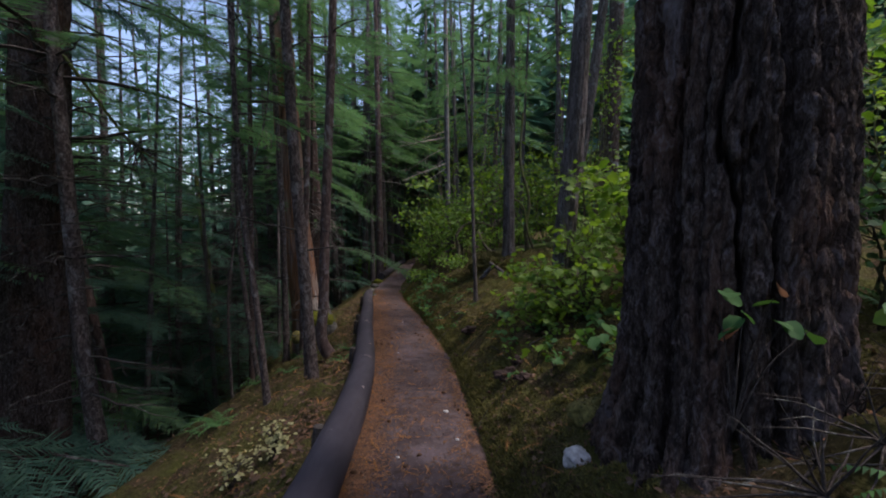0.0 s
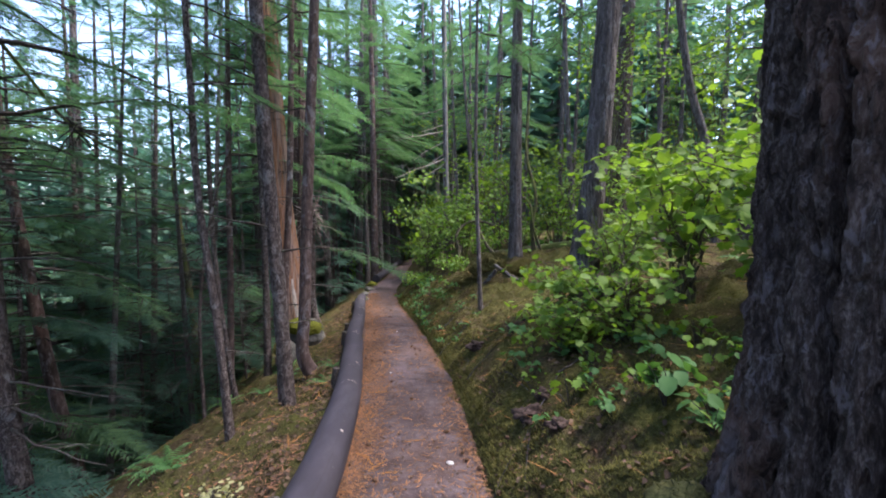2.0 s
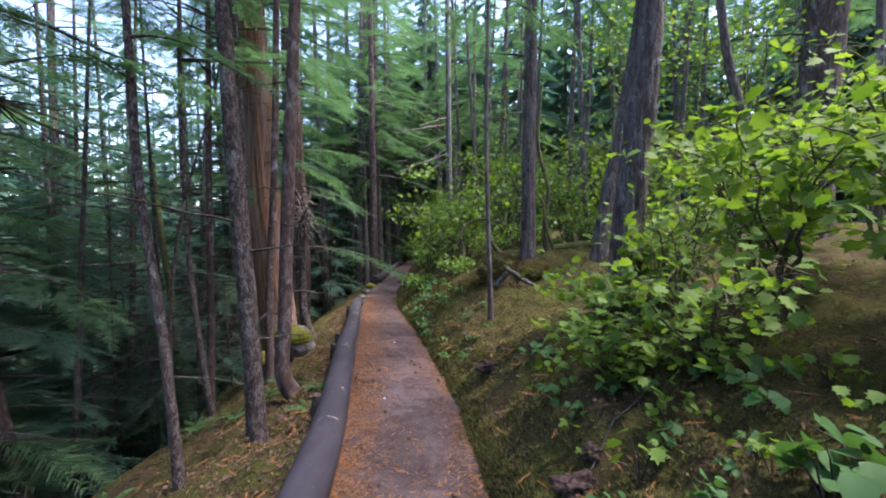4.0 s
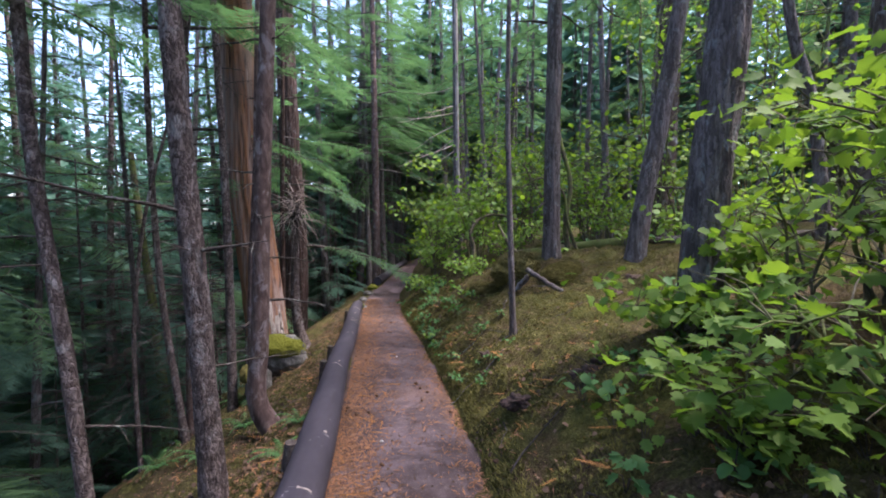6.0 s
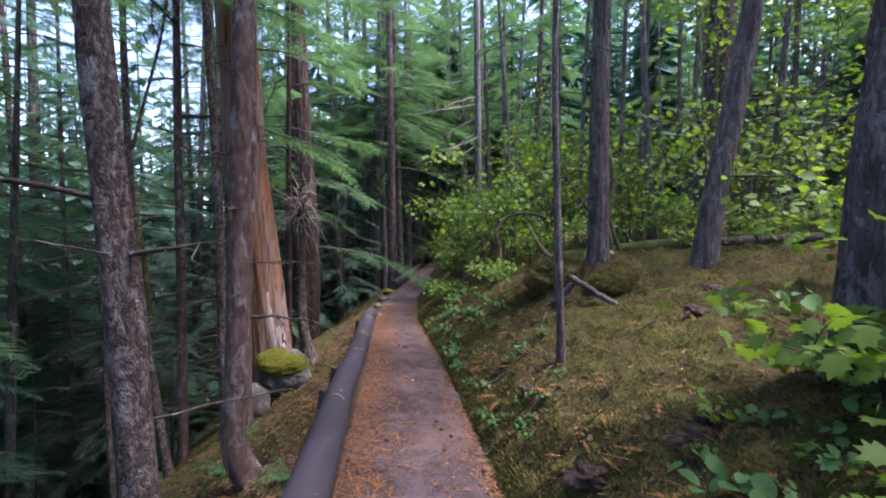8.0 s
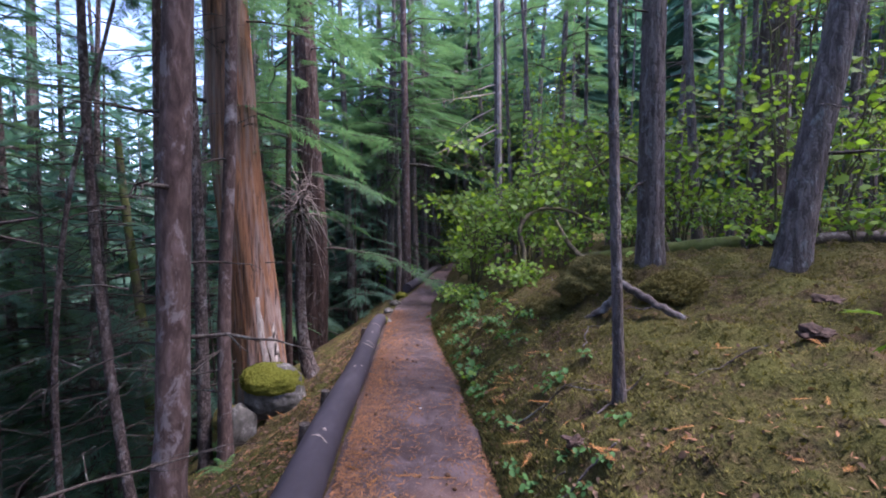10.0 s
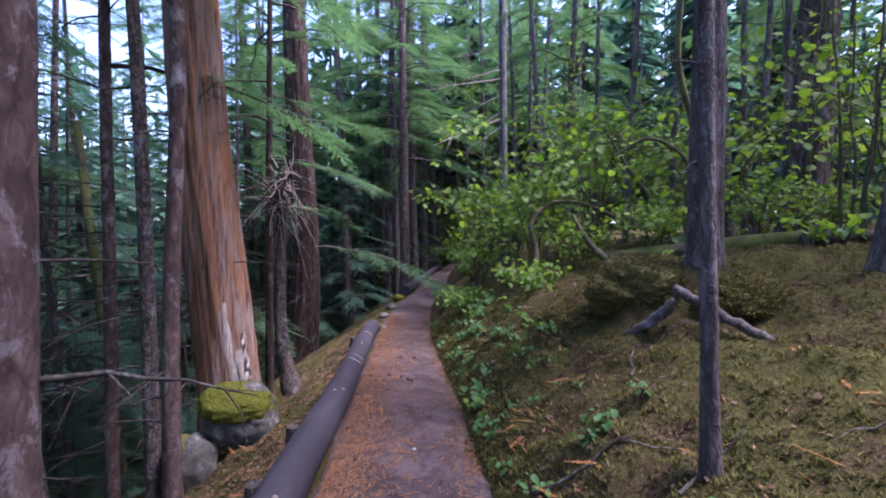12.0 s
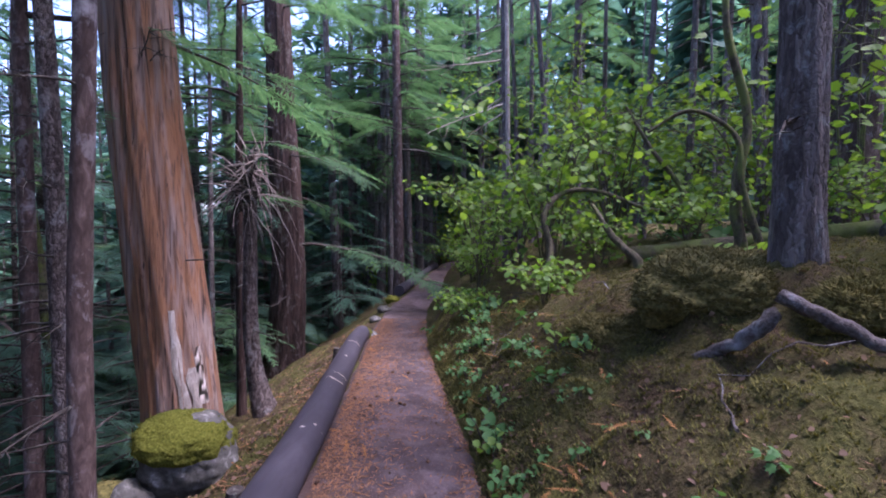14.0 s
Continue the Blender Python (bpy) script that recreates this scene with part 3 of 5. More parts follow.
tree([(-3.22, 11.86, -1.1), (-3.40, 11.88, -0.75), (-3.47, 11.9, -0.2), (-3.46, 11.9, 0.9), (-3.42, 11.9, 2.15)], 0.105, M_BARK, "broken trunk with a mossy flared foot", top=2.3, flare=1.55, dead=4, dead_len=0.5, green=0, name="broken_tree", taper=0.30, segs=22)
tree([(-4.05, 12.6, -1.3), (-4.03, 12.6, 0.3), (-4.0, 12.6, 2.2), (-3.96, 12.6, 4.0)], 0.07, M_BARK_CEDAR, "dark slim trunk behind the broken tree", top=11, dead=12, dead_len=0.6, green_from=4.0, green=26, segs=20)
tree([(-5.45, 16.8, -2.2), (-5.27, 16.8, 0.61), (-5.40, 16.8, 4.23), (-5.46, 16.8, 7.06)], 0.44, M_BARK_CEDAR, "large red cedar with deeply ribbed dark bark", top=18, flare=1.25, relief=(0.16, 6, 0.25), dead=14, dead_len=1.6, green_from=3.0, green=40, green_len=2.8, **BIG)
tree([(-3.14, 20.5, -0.8), (-3.15, 20.5, 1.62), (-3.18, 20.5, 5.3), (-3.26, 20.5, 11.26)], 0.19, M_BARK_RED, "straight trunk beside the path, bark worn pale in places", top=19, dead=16, green_from=4.5, green=40, green_len=2.6)
# above the path
tree([(1.76, 6.1, 0.68), (1.83, 6.1, 1.8), (1.92, 6.1, 2.79), (1.96, 6.1, 3.51)], 0.155, M_BARK_GREY, "grey-brown fir trunk leaning slightly, ridged bark", top=16, flare=1.06, relief=(0.14, 6, 0.8), dead=8, dead_len=0.7, green_from=6, **BIG)
tree([(1.53, 9.55, 0.98), (1.52, 9.55, 3.02), (1.53, 9.55, 5.37)], 0.132, M_BARK_GREY, "straight fir with ridged grey bark on a root mound", top=17, flare=1.15, relief=(0.13, 6, 0.9), dead=12, dead_len=1.0, green_from=6, **BIG)
tree([(0.63, 7.68, 0.33), (0.57, 7.68, 1.55), (0.53, 7.68, 2.98), (0.54, 7.68, 4.36)], 0.037, M_BARK_GREY, "thin grey sapling trunk with bluish lichen", top=9, flare=1.4, relief=(0.06, 3, 3), dead=7, dead_len=0.5, green_from=4.2, green=18, green_len=1.1)
tree([(2.68, 9.2, 0.99), (2.83, 9.2, 1.97), (3.02, 9.2, 2.99), (3.2, 9.2, 4.19)], 0.14, M_BARK_GREY, "leaning grey trunk among maple leaves", top=14, dead=6, green_from=6, green=10)
tree([(6.80, 9.7, 1.4), (6.92, 9.7, 3.74), (7.03, 9.7, 5.46)], 0.37, M_FIRBARK, "stout dark fir trunk uphill from the path", top=18, relief=(0.12, 6, 1), dead=10, green_from=7, green=10, rings=90, segs=40)
tree([(5.45, 14.0, 1.0), (5.58, 14.0, 3.35), (5.65, 14.0, 5.29)], 0.34, M_FIRBARK, "stout dark fir trunk on the upper slope", top=18, relief=(0.12, 6, 1), dead=10, green_from=7, rings=90, segs=40)
tree([(4.2, 13.9, 1.0), (4.01, 13.9, 3.5), (3.83, 13.9, 6.71)], 0.10, M_BARK_GREY, "slim upright conifer on the upper slope", top=14, dead=20, dead_len=1.4, green_from=6)
tree([(5.4, 9.0, 1.6), (5.05, 9.0, 3.44), (4.79, 9.0, 4.22), (4.63, 9.0, 5.08)], 0.09, M_BARK_GREY, "leaning slim trunk on the upper slope", top=12, dead=12, green_from=6, green=9)


def stripped_cedar():
    """The big bare-wood trunk beside the mossy boulder."""
    pts = [(-3.60, 10.8, -0.9), (-3.76, 10.8, 0.75), (-3.93, 10.8, 2.37), (-4.02, 10.8, 3.9)]
    base = np.array([-3.58, 10.8, ground_z(-3.58, 10.8)])
    path = trunk_path([base - np.array([0, 0, 0.3])] + pts, 13, 150) - base
    hh = path[:, 2]
    rad = 0.375 * (1 - 0.45 * np.clip(hh / 14, 0, 1)) * (1 + 0.10 * np.exp(-np.maximum(hh, 0) / 0.4))
    ob = thing("cedar_tree", base, "big red cedar trunk stripped to orange-brown heartwood", "tree", "trees of the forest")
    acc = Acc()
    tube(acc, path, rad, 72, bark_relief(3.3, 0.11, 8.5, 0.10, 150, 14))
    part("trunk", acc.mesh("trunk", M_STRIPPED), ob, "bare orange-brown wood with long vertical fibres")
    # pale patch: sunlight on the trunk's right side, put into the colour
    acc = Acc()
    side = np.array([0.80, -0.60, 0.0])
    s = np.linspace(0, 1, 12)
    for k, (h0, h1, off, w) in enumerate(((0.35, 1.85, 0.12, 0.06), (0.25, 1.3, 0.42, 0.08), (0.3, 0.9, -0.06, 0.05), (0.9, 1.5, 0.62, 0.05))):
        rows = []
        for u in s:
            z = h0 + (h1 - h0) * u
            i = int(np.argmin(abs(hh - z)))
            a0 = math.atan2(side[1], side[0]) - 0.35 + off
            ww = w / rad[i] * (1.1 - 0.7 * u) * (1 + 0.7 * noise.noise((u * 5, k, 2)))
            for q in np.linspace(-1, 1, 5):
                a = a0 + q * ww + 0.10 * noise.noise((u * 4, k + 5, 1))
                rr = rad[i] * (1.045 - 0.02 * q * q)
                rows.append(path[i] + np.array([math.cos(a) * rr, math.sin(a) * rr, 0]))
        i, j = np.meshgrid(np.arange(11), np.arange(4), indexing="ij")
        acc.add(rows, np.stack([i * 5 + j, i * 5 + j + 1, (i + 1) * 5 + j + 1, (i + 1) * 5 + j], -1).reshape(-1, 4))
    part("pale_patch", acc.mesh("pale_patch", M_PALEWOOD), ob, "whitish patch painted where sun catches the trunk's right side")
    wood, leaf = Acc(), Acc()
    for k in range(8):
        a = rng.uniform(0, 6.28)
        limb(wood, None, path[np.searchsorted(hh, rng.uniform(2.2, 5))], (math.cos(a), math.sin(a), 0.05), rng.uniform(0.8, 1.7), 0.012, 0.1, 0, twigs=5)
        part("limb", wood.mesh("limb", M_DEADWOOD), ob, "bare dark side branch")
        wood = Acc()
    for k in range(20):
        a = k * 2.4
        limb(wood, leaf, path[np.searchsorted(hh, 5.8 + k * 0.32)], (math.cos(a), math.sin(a), 0.1), rng.uniform(1.4, 2.4), 0.02, 0.3, 9)
    leaf.join(wood, 1)
    part("crown", leaf.mesh("crown", M_NEEDLE, False, M_DEADWOOD), ob)


stripped_cedar()


def giant_fir():
    """The old fir close to the path, with plated, deeply furrowed bark and spreading roots."""
    c = np.array([1.53, 2.22])
    base = np.array([c[0], c[1], ground_z(*c) - 0.1])
    segs = 440
    z = np.concatenate([np.linspace(-0.6, 3.4, 330), np.linspace(3.6, 17, 14)])
    path = np.stack([0.006 * z, 0.004 * z, z], -1)
    rad = 0.50 * (1 - 0.5 * np.clip(z / 18, 0, 1))

    def furrow(a, ca, sa, h, count, wander, wide, seed):
        """How far into a furrow: 0 on a plate, 1 at the bottom of the crack."""
        u = a * count / (2 * math.pi) + wander * noise.noise((ca * 1.6, sa * 1.6, h * 0.32 + seed)) + wander * 0.30 * noise.noise((ca * 5, sa * 5, h * 1.7 + seed)) + wander * 0.12 * noise.noise((ca * 14, sa * 14, h * 9 + seed))
        off = abs((u % 1.0) - 0.5) * 2
        w = wide * max(0.45, 1 + 1.4 * noise.noise((ca * 2.3, sa * 2.3, h * 0.6 + seed + 20)))
        return max(0.0, 1 - off / w)

    def relief(i, ang):
        h = z[i]
        out = []
        fl = 0.38 * math.exp(-max(h + 0.25, 0) / 0.32)
        for a in ang:
            ca, sa = math.cos(a), math.sin(a)
            deep = min(1.0, 1.7 * furrow(a, ca, sa, h, 15, 1.0, 0.34, 3.0))
            fine = furrow(a, ca, sa, h, 26, 1.3, 0.30, 31.0)
            cross = max(0.0, 1 - 9 * abs(noise.noise((ca * 9, sa * 9, h * 4.5 + 60))))
            flake = math.floor(5 * noise.noise((ca * 15, sa * 15, h * 4.2 + 9))) / 5 + 0.7 * math.floor(4 * noise.noise((ca * 28, sa * 28, h * 10 + 2))) / 4
            grit = noise.noise((ca * 55, sa * 55, h * 26))
            lobes = 1 + 0.9 * noise.noise((ca * 1.6, sa * 1.6, 8))
            k = 1.02 - 0.27 * deep ** 0.8 - 0.085 * fine * (1 - deep) - 0.045 * cross * (1 - deep) + 0.042 * flake + 0.018 * grit + 0.03 * noise.noise((ca * 2, sa * 2, h * 0.7)) + fl * lobes
            out.append(k)
        return np.array(out)

    ob = thing("old_fir_tree", base, "huge old fir trunk with deeply furrowed dark bark", "tree", "trees of the forest")
    acc = Acc()
    tube(acc, path, rad, segs, relief)
    part("trunk", acc.mesh("trunk", M_PLATES), ob)
    # unseen crown above the view, added large to shade the ground near the start
    wood, leaf = Acc(), Acc()
    for k in range(20):
        a = k * 2.4
        limb(wood, leaf, path[np.searchsorted(z, 6.5 + k * 0.5)], (math.cos(a), math.sin(a), 0.1), rng.uniform(2.6, 4.4) * (1.1 - 0.03 * k), 0.03, 0.3, 9)
    leaf.join(wood, 1)
    part("crown", leaf.mesh("crown", M_NEEDLE, False, M_DEADWOOD), ob)


giant_fir()


tree([(-4.5, 8.6, 0.4), (-4.26, 8.6, 1.87), (-4.03, 8.6, 2.65), (-3.69, 8.6, 3.79)], 0.035, M_BARK, "thin grey dead stem leaning between the trunks", top=5.2, dead=8, dead_len=0.7, green=0, name="dead_tree", taper=0.7, flare=1.1, segs=10)


def pale_snag():
    base = np.array([0.24, 17.0, ground_z(0.24, 17.0)])
    path = trunk_path([base - np.array([0, 0, 0.2]), (0.23, 17, 1.2), (0.18, 17, 4.2), (0.11, 17, 8.5)], 12.5, 60) - base
    ob = thing("dead_snag", base, "dead pale grey trunk with bleached drooping limbs", "tree", "trees of the forest")
    acc = Acc()
    tube(acc, path, 0.125 * (1 - 0.5 * np.linspace(0, 1, 60)), 16, bark_relief(1, 0.1, 4, 0.8, 60, 13))
    part("trunk", acc.mesh("trunk", M_BARK_GREY), ob)
    acc = Acc()
    side = np.array([0.0, -0.13, 0])
    tube(acc, path[12:48] + side * np.linspace(0.85, 0.6, 36)[:, None] + np.array([0.04, 0, 0]), 0.055, 6)
    part("bare_strip", acc.mesh("bare_strip", M_PALEWOOD), ob, "bleached strip of bare wood")
    for z, L, up in ((4.0, 2.2, -0.42), (4.45, 1.9, -0.50), (4.9, 2.3, -0.30), (5.2, 1.3, -0.38), (3.6, 1.2, -0.6), (5.7, 1.7, -0.2), (4.2, 0.9, -0.7)):
        way = np.array([-0.9, rng.uniform(-0.6, 0.1), up])
        o = path[np.searchsorted(path[:, 2], z)]
        L *= rng.uniform(0.8, 1.1)
        acc = Acc()
        limb(acc, None, o, way, L, 0.024, 0.0, 0, twigs=0)
        bough = part("limb", acc.mesh("limb", M_PALEWOOD), ob, "bleached bare limb")
        for q in range(7):
            u = rng.uniform(0.3, 0.97)
            acc = Acc()
            limb(acc, None, o + way * L * u, way * 0.5 + rng.normal(0, 0.5, 3), L * rng.uniform(0.12, 0.32), 0.008, 0.2, 0, twigs=0)
            part("twig", acc.mesh("twig", M_PALEWOOD), bough)


pale_snag()

# the wood beyond: a few kinds of tree, repeated
def wood_kind(h, r, bark, green, gfrom, glen, dead, dlen, needles, label, **more):
    return tree([(0, -300, lie(0, -300)), (rng.uniform(-0.2, 0.2), -300, float(lie(0, -300)) + h * 0.4)], r, bark, label, top=float(lie(0, -300)) + h, rings=26, segs=10, relief=(0.1, 4, 1), joined=True,
                dead=dead, dead_len=dlen, green=green, green_from=gfrom, green_len=glen, needles=needles, **more)


KINDS = [
    wood_kind(14, 0.10, M_BARK, 58, 1.0, 2.6, 14, 1.3, M_NEEDLE_BLUE, "young hemlock with drooping blue-green sprays on the slope"),
    wood_kind(17, 0.13, M_BARK_GREY, 60, 1.8, 2.9, 16, 1.6, M_NEEDLE, "hemlock with dead lower limbs and green sprays"),
    wood_kind(9, 0.06, M_BARK, 42, 0.6, 2.0, 6, 0.9, M_NEEDLE_BLUE, "small hemlock with soft drooping needle sprays"),
    wood_kind(16, 0.17, M_BARK_GREY, 26, 5.5, 2.4, 24, 1.7, M_NEEDLE, "tall conifer with a bare lower trunk"),
    wood_kind(15, 0.10, M_BARK_GREY, 16, 7.0, 1.6, 22, 1.2, M_NEEDLE, "tall thin conifer with many dead twigs"),
]


def plant(kind, x, y, scale=1.0, turn=None):
    ob = copy_thing(KINDS[kind], Matrix.Translation((x, y, ground_z(x, y) - 0.05)) @ Matrix.Rotation(rng.uniform(0, 6.28) if turn is None else turn, 4, "Z") @ pose(0, 0, 0, rng.uniform(-3, 3), rng.uniform(-3, 3), 0))
    ob.scale = (scale,) * 3
    return ob


def scatter_wood():
    taken = []

    def free(x, y, gap):
        if any((x - a) ** 2 + (y - b) ** 2 < gap * gap for a, b in taken):
            return False
        taken.append((x, y))
        return True

    for k in range(1500):                            # the slope below, close by
        y = rng.uniform(3, 30)
        x = np.interp(y, EDGE_Y, EDGE_L) - rng.uniform(4.6, 17)
        if len(taken) < 44 and free(x, y, 1.6) and x < -6.2 + 0.12 * max(y - 12, 0):
            plant(int(rng.choice([0, 0, 1, 2, 2])), x, y, rng.uniform(0.8, 1.25))
    n0 = len(taken)
    for k in range(400):                             # further along the path, on its lower side
        y = rng.uniform(22, 44)
        x = np.interp(y, EDGE_Y, EDGE_L) - rng.uniform(0.9, 7)
        if len(taken) < n0 + 18 and free(x, y, 1.2):
            plant(int(rng.choice([3, 3, 4, 4, 1])), x, y, rng.uniform(0.8, 1.2))
    n0 = len(taken)
    for k in range(900):                             # uphill
        y = rng.uniform(12, 44)
        x = np.interp(y, EDGE_Y, EDGE_R) + rng.uniform(1.6, 20)
        if len(taken) < n0 + 34 and free(x, y, 1.3) and not (x < 6.5 and y < 15.5):
            plant(int(rng.choice([3, 4, 4, 4, 4])), x, y, rng.uniform(0.8, 1.2))


scatter_wood()
for wk, wx, wy, ws in ((3, -4.6, 24, 1.2), (3, -5.6, 21.5, 1.1), (3, -4.2, 29, 1.2), (3, 0.8, 30, 1.1), (3, 2.4, 27, 1.1), (3, -7.6, 18.5, 1.1), (3, -4.1, 26, 1.3), (3, -0.1, 31.8, 1.3), (3, -3.9, 31, 1.4), (3, 1.3, 34, 1.4)):
    plant(wk, wx, wy, ws)
for wx, wy, ws in ((-6.3, 11.2, 0.7), (-7.2, 9.6, 0.75), (-5.9, 14.6, 0.7), (-7.4, 16.4, 0.8), (-6.4, 20.2, 0.9),
                   (2.9, 15.6, 0.8), (1.4, 17.2, 0.85), (4.9, 16.6, 0.9), (3.2, 19.2, 0.9), (6.9, 18.0, 1.0), (0.9, 19.8, 0.9), (6.1, 12.9, 0.8), (8.2, 15.2, 0.9)):
    plant(4, wx, wy, ws)
plant(1, -12.5, 10.5, 1.3)
for wk, wx, wy, ws in ((0, -10.5, 13.0, 1.15), (1, -8.6, 16.0, 1.0), (0, -12.0, 17.0, 1.3), (1, -13.5, 12.5, 1.3), (3, -12.0, 14.6, 1.3), (1, -15.5, 12.0, 1.4), (1, -11.0, 20.0, 1.2), (0, -9.5, 24.0, 1.3), (0, -8.2, 12.4, 1.0),
                       (3, -5.5, 26, 1.5), (3, -7.5, 30, 1.6), (3, -3.6, 33, 1.6), (3, -9.0, 24, 1.5), (3, -1.5, 38, 1.7), (3, -6.0, 36, 1.7), (3, -4.6, 28.5, 1.4)):
    plant(wk, wx, wy, ws)
for kind in KINDS:                                   # the first of each kind joins the wood too
    kx, ky = rng.uniform(-16, -9), rng.uniform(46, 56)
    kind.location = (kx, ky, ground_z(kx, ky))


# ---------------------------------------------------------------- the rail logs
LOG_Y = [-3, 0.5, 2.2, 2.75, 3.84, 4.67, 5.4, 6.6, 8.45, 9.25, 10.05, 11.2, 12.5, 13.5]
LOG_X = [-0.78, -0.78, -0.79, -0.81, -0.87, -0.95, -1.05, -1.27, -1.62, -1.74, -1.86, -2.07, -2.31, -2.47]


def rail_log(y0, y1, r0, r1, label, xs=None):
    ys = np.linspace(y0, y1, 160)
    x = np.interp(ys, LOG_Y, LOG_X) if xs is None else np.interp(ys, *xs)
    x = np.convolve(np.pad(x, 4, "edge"), np.ones(9) / 9, "valid")
    zt = np.interp(ys, FALL_Y, FALL_Z)
    r = np.linspace(r0, r1, 160)
    path = np.stack([x, ys, zt + r * 0.82], -1)
    base = path[80].copy()
    ob = thing("rail_log", base, label, "log", "logs along the path")
    acc = Acc()

    def relief(i, ang):
        y = ys[i]
        return np.array([1 + 0.05 * noise.noise((math.cos(a) * 1.2, math.sin(a) * 1.2, y * 1.2)) + 0.02 * noise.noise((math.cos(a) * 6, math.sin(a) * 6, y * 2)) for a in ang])
    tube(acc, path - base, r, 30, relief)
    part("log", acc.mesh("log", M_RAIL), ob)
    for y in np.arange(y0 + 0.9, y1, 1.9):
        i = int((y - y0) / (y1 - y0) * 159)
        acc = Acc()
        a = rng.uniform(0.6, 1.5)
        o = path[i] - base + np.array([math.cos(a), 0, math.sin(a)]) * r[i] * 0.96
        tube(acc, np.array([o, o + np.array([math.cos(a), 0, math.sin(a)]) * 0.012]), [0.020, 0.012], 8)
        part("knot", acc.mesh("knot", M_PALEWOOD), ob)
    return ob


LOG = rail_log(-2.5, 13.55, 0.158, 0.138, "long smooth dark grey-brown log edging the path")
def log_wear(y, r, a0, a1, width):
    """A pale scuffed band on the log."""
    x = np.interp(y, LOG_Y, LOG_X)
    z = float(np.interp(y, FALL_Y, FALL_Z)) + r * 0.82
    acc = Acc()
    rows = []
    for a in np.linspace(a0, a1, 12):
        w = width * (0.5 + abs(noise.noise((a * 3, y, 1))) * 1.2)
        sh = 0.05 * noise.noise((a * 2, y, 4))
        for q in (-1, 0, 1):
            rr = r * 1.035
            rows.append((rr * math.cos(a), q * w + sh, rr * math.sin(a)))
    i, j = np.meshgrid(np.arange(11), np.arange(2), indexing="ij")
    acc.add(rows, np.stack([i * 3 + j, i * 3 + j + 1, (i + 1) * 3 + j + 1, (i + 1) * 3 + j], -1).reshape(-1, 4))
    part("scuff", acc.mesh("scuff", M_PALEWOOD), LOG, "pale scuffed band", Matrix.Translation(Vector((x, y, z)) - LOG.location))


for wy, wa, wb, ww in ((10.75, 0.5, 1.9, 0.012), (10.95, 0.3, 1.5, 0.008), (9.62, 1.2, 1.5, 0.018), (7.75, 0.6, 1.8, 0.008), (12.4, 0.4, 1.8, 0.014), (5.2, 0.9, 1.5, 0.008)):
    log_wear(wy, 0.158 - 0.02 * (wy + 2.5) / 16, wa, wb, ww)
rail_log(19.3, 28.5, 0.16, 0.13, "weathered log edging the far stretch of path", ([19, 22, 27, 31], [-2.92, -2.84, -2.84, -2.4]))


def stake(y):
    x = np.interp(y, LOG_Y, LOG_X) - 0.20
    z = ground_z(x, y)
    acc = Acc()
    tube(acc, smooth_path([(0, 0, -0.2), (0.02, 0, 0.12), (0.035, 0, float(np.interp(y, FALL_Y, FALL_Z)) + 0.20 - z)], 6), [0.055, 0.055, 0.054, 0.052, 0.05, 0.046], 10, bark_relief(y, 0.1, 3, 4, 6, 0.4))
    ob = new("stake", acc.mesh("stake", M_DEADWOOD))
    ob.location = (x, y, z)
    tagged(ob, "short dark wooden stake holding the log", "stake", "stakes behind the log")


for sy in (3.25, 5.9, 8.1, 8.9, 12.2):
    stake(sy)

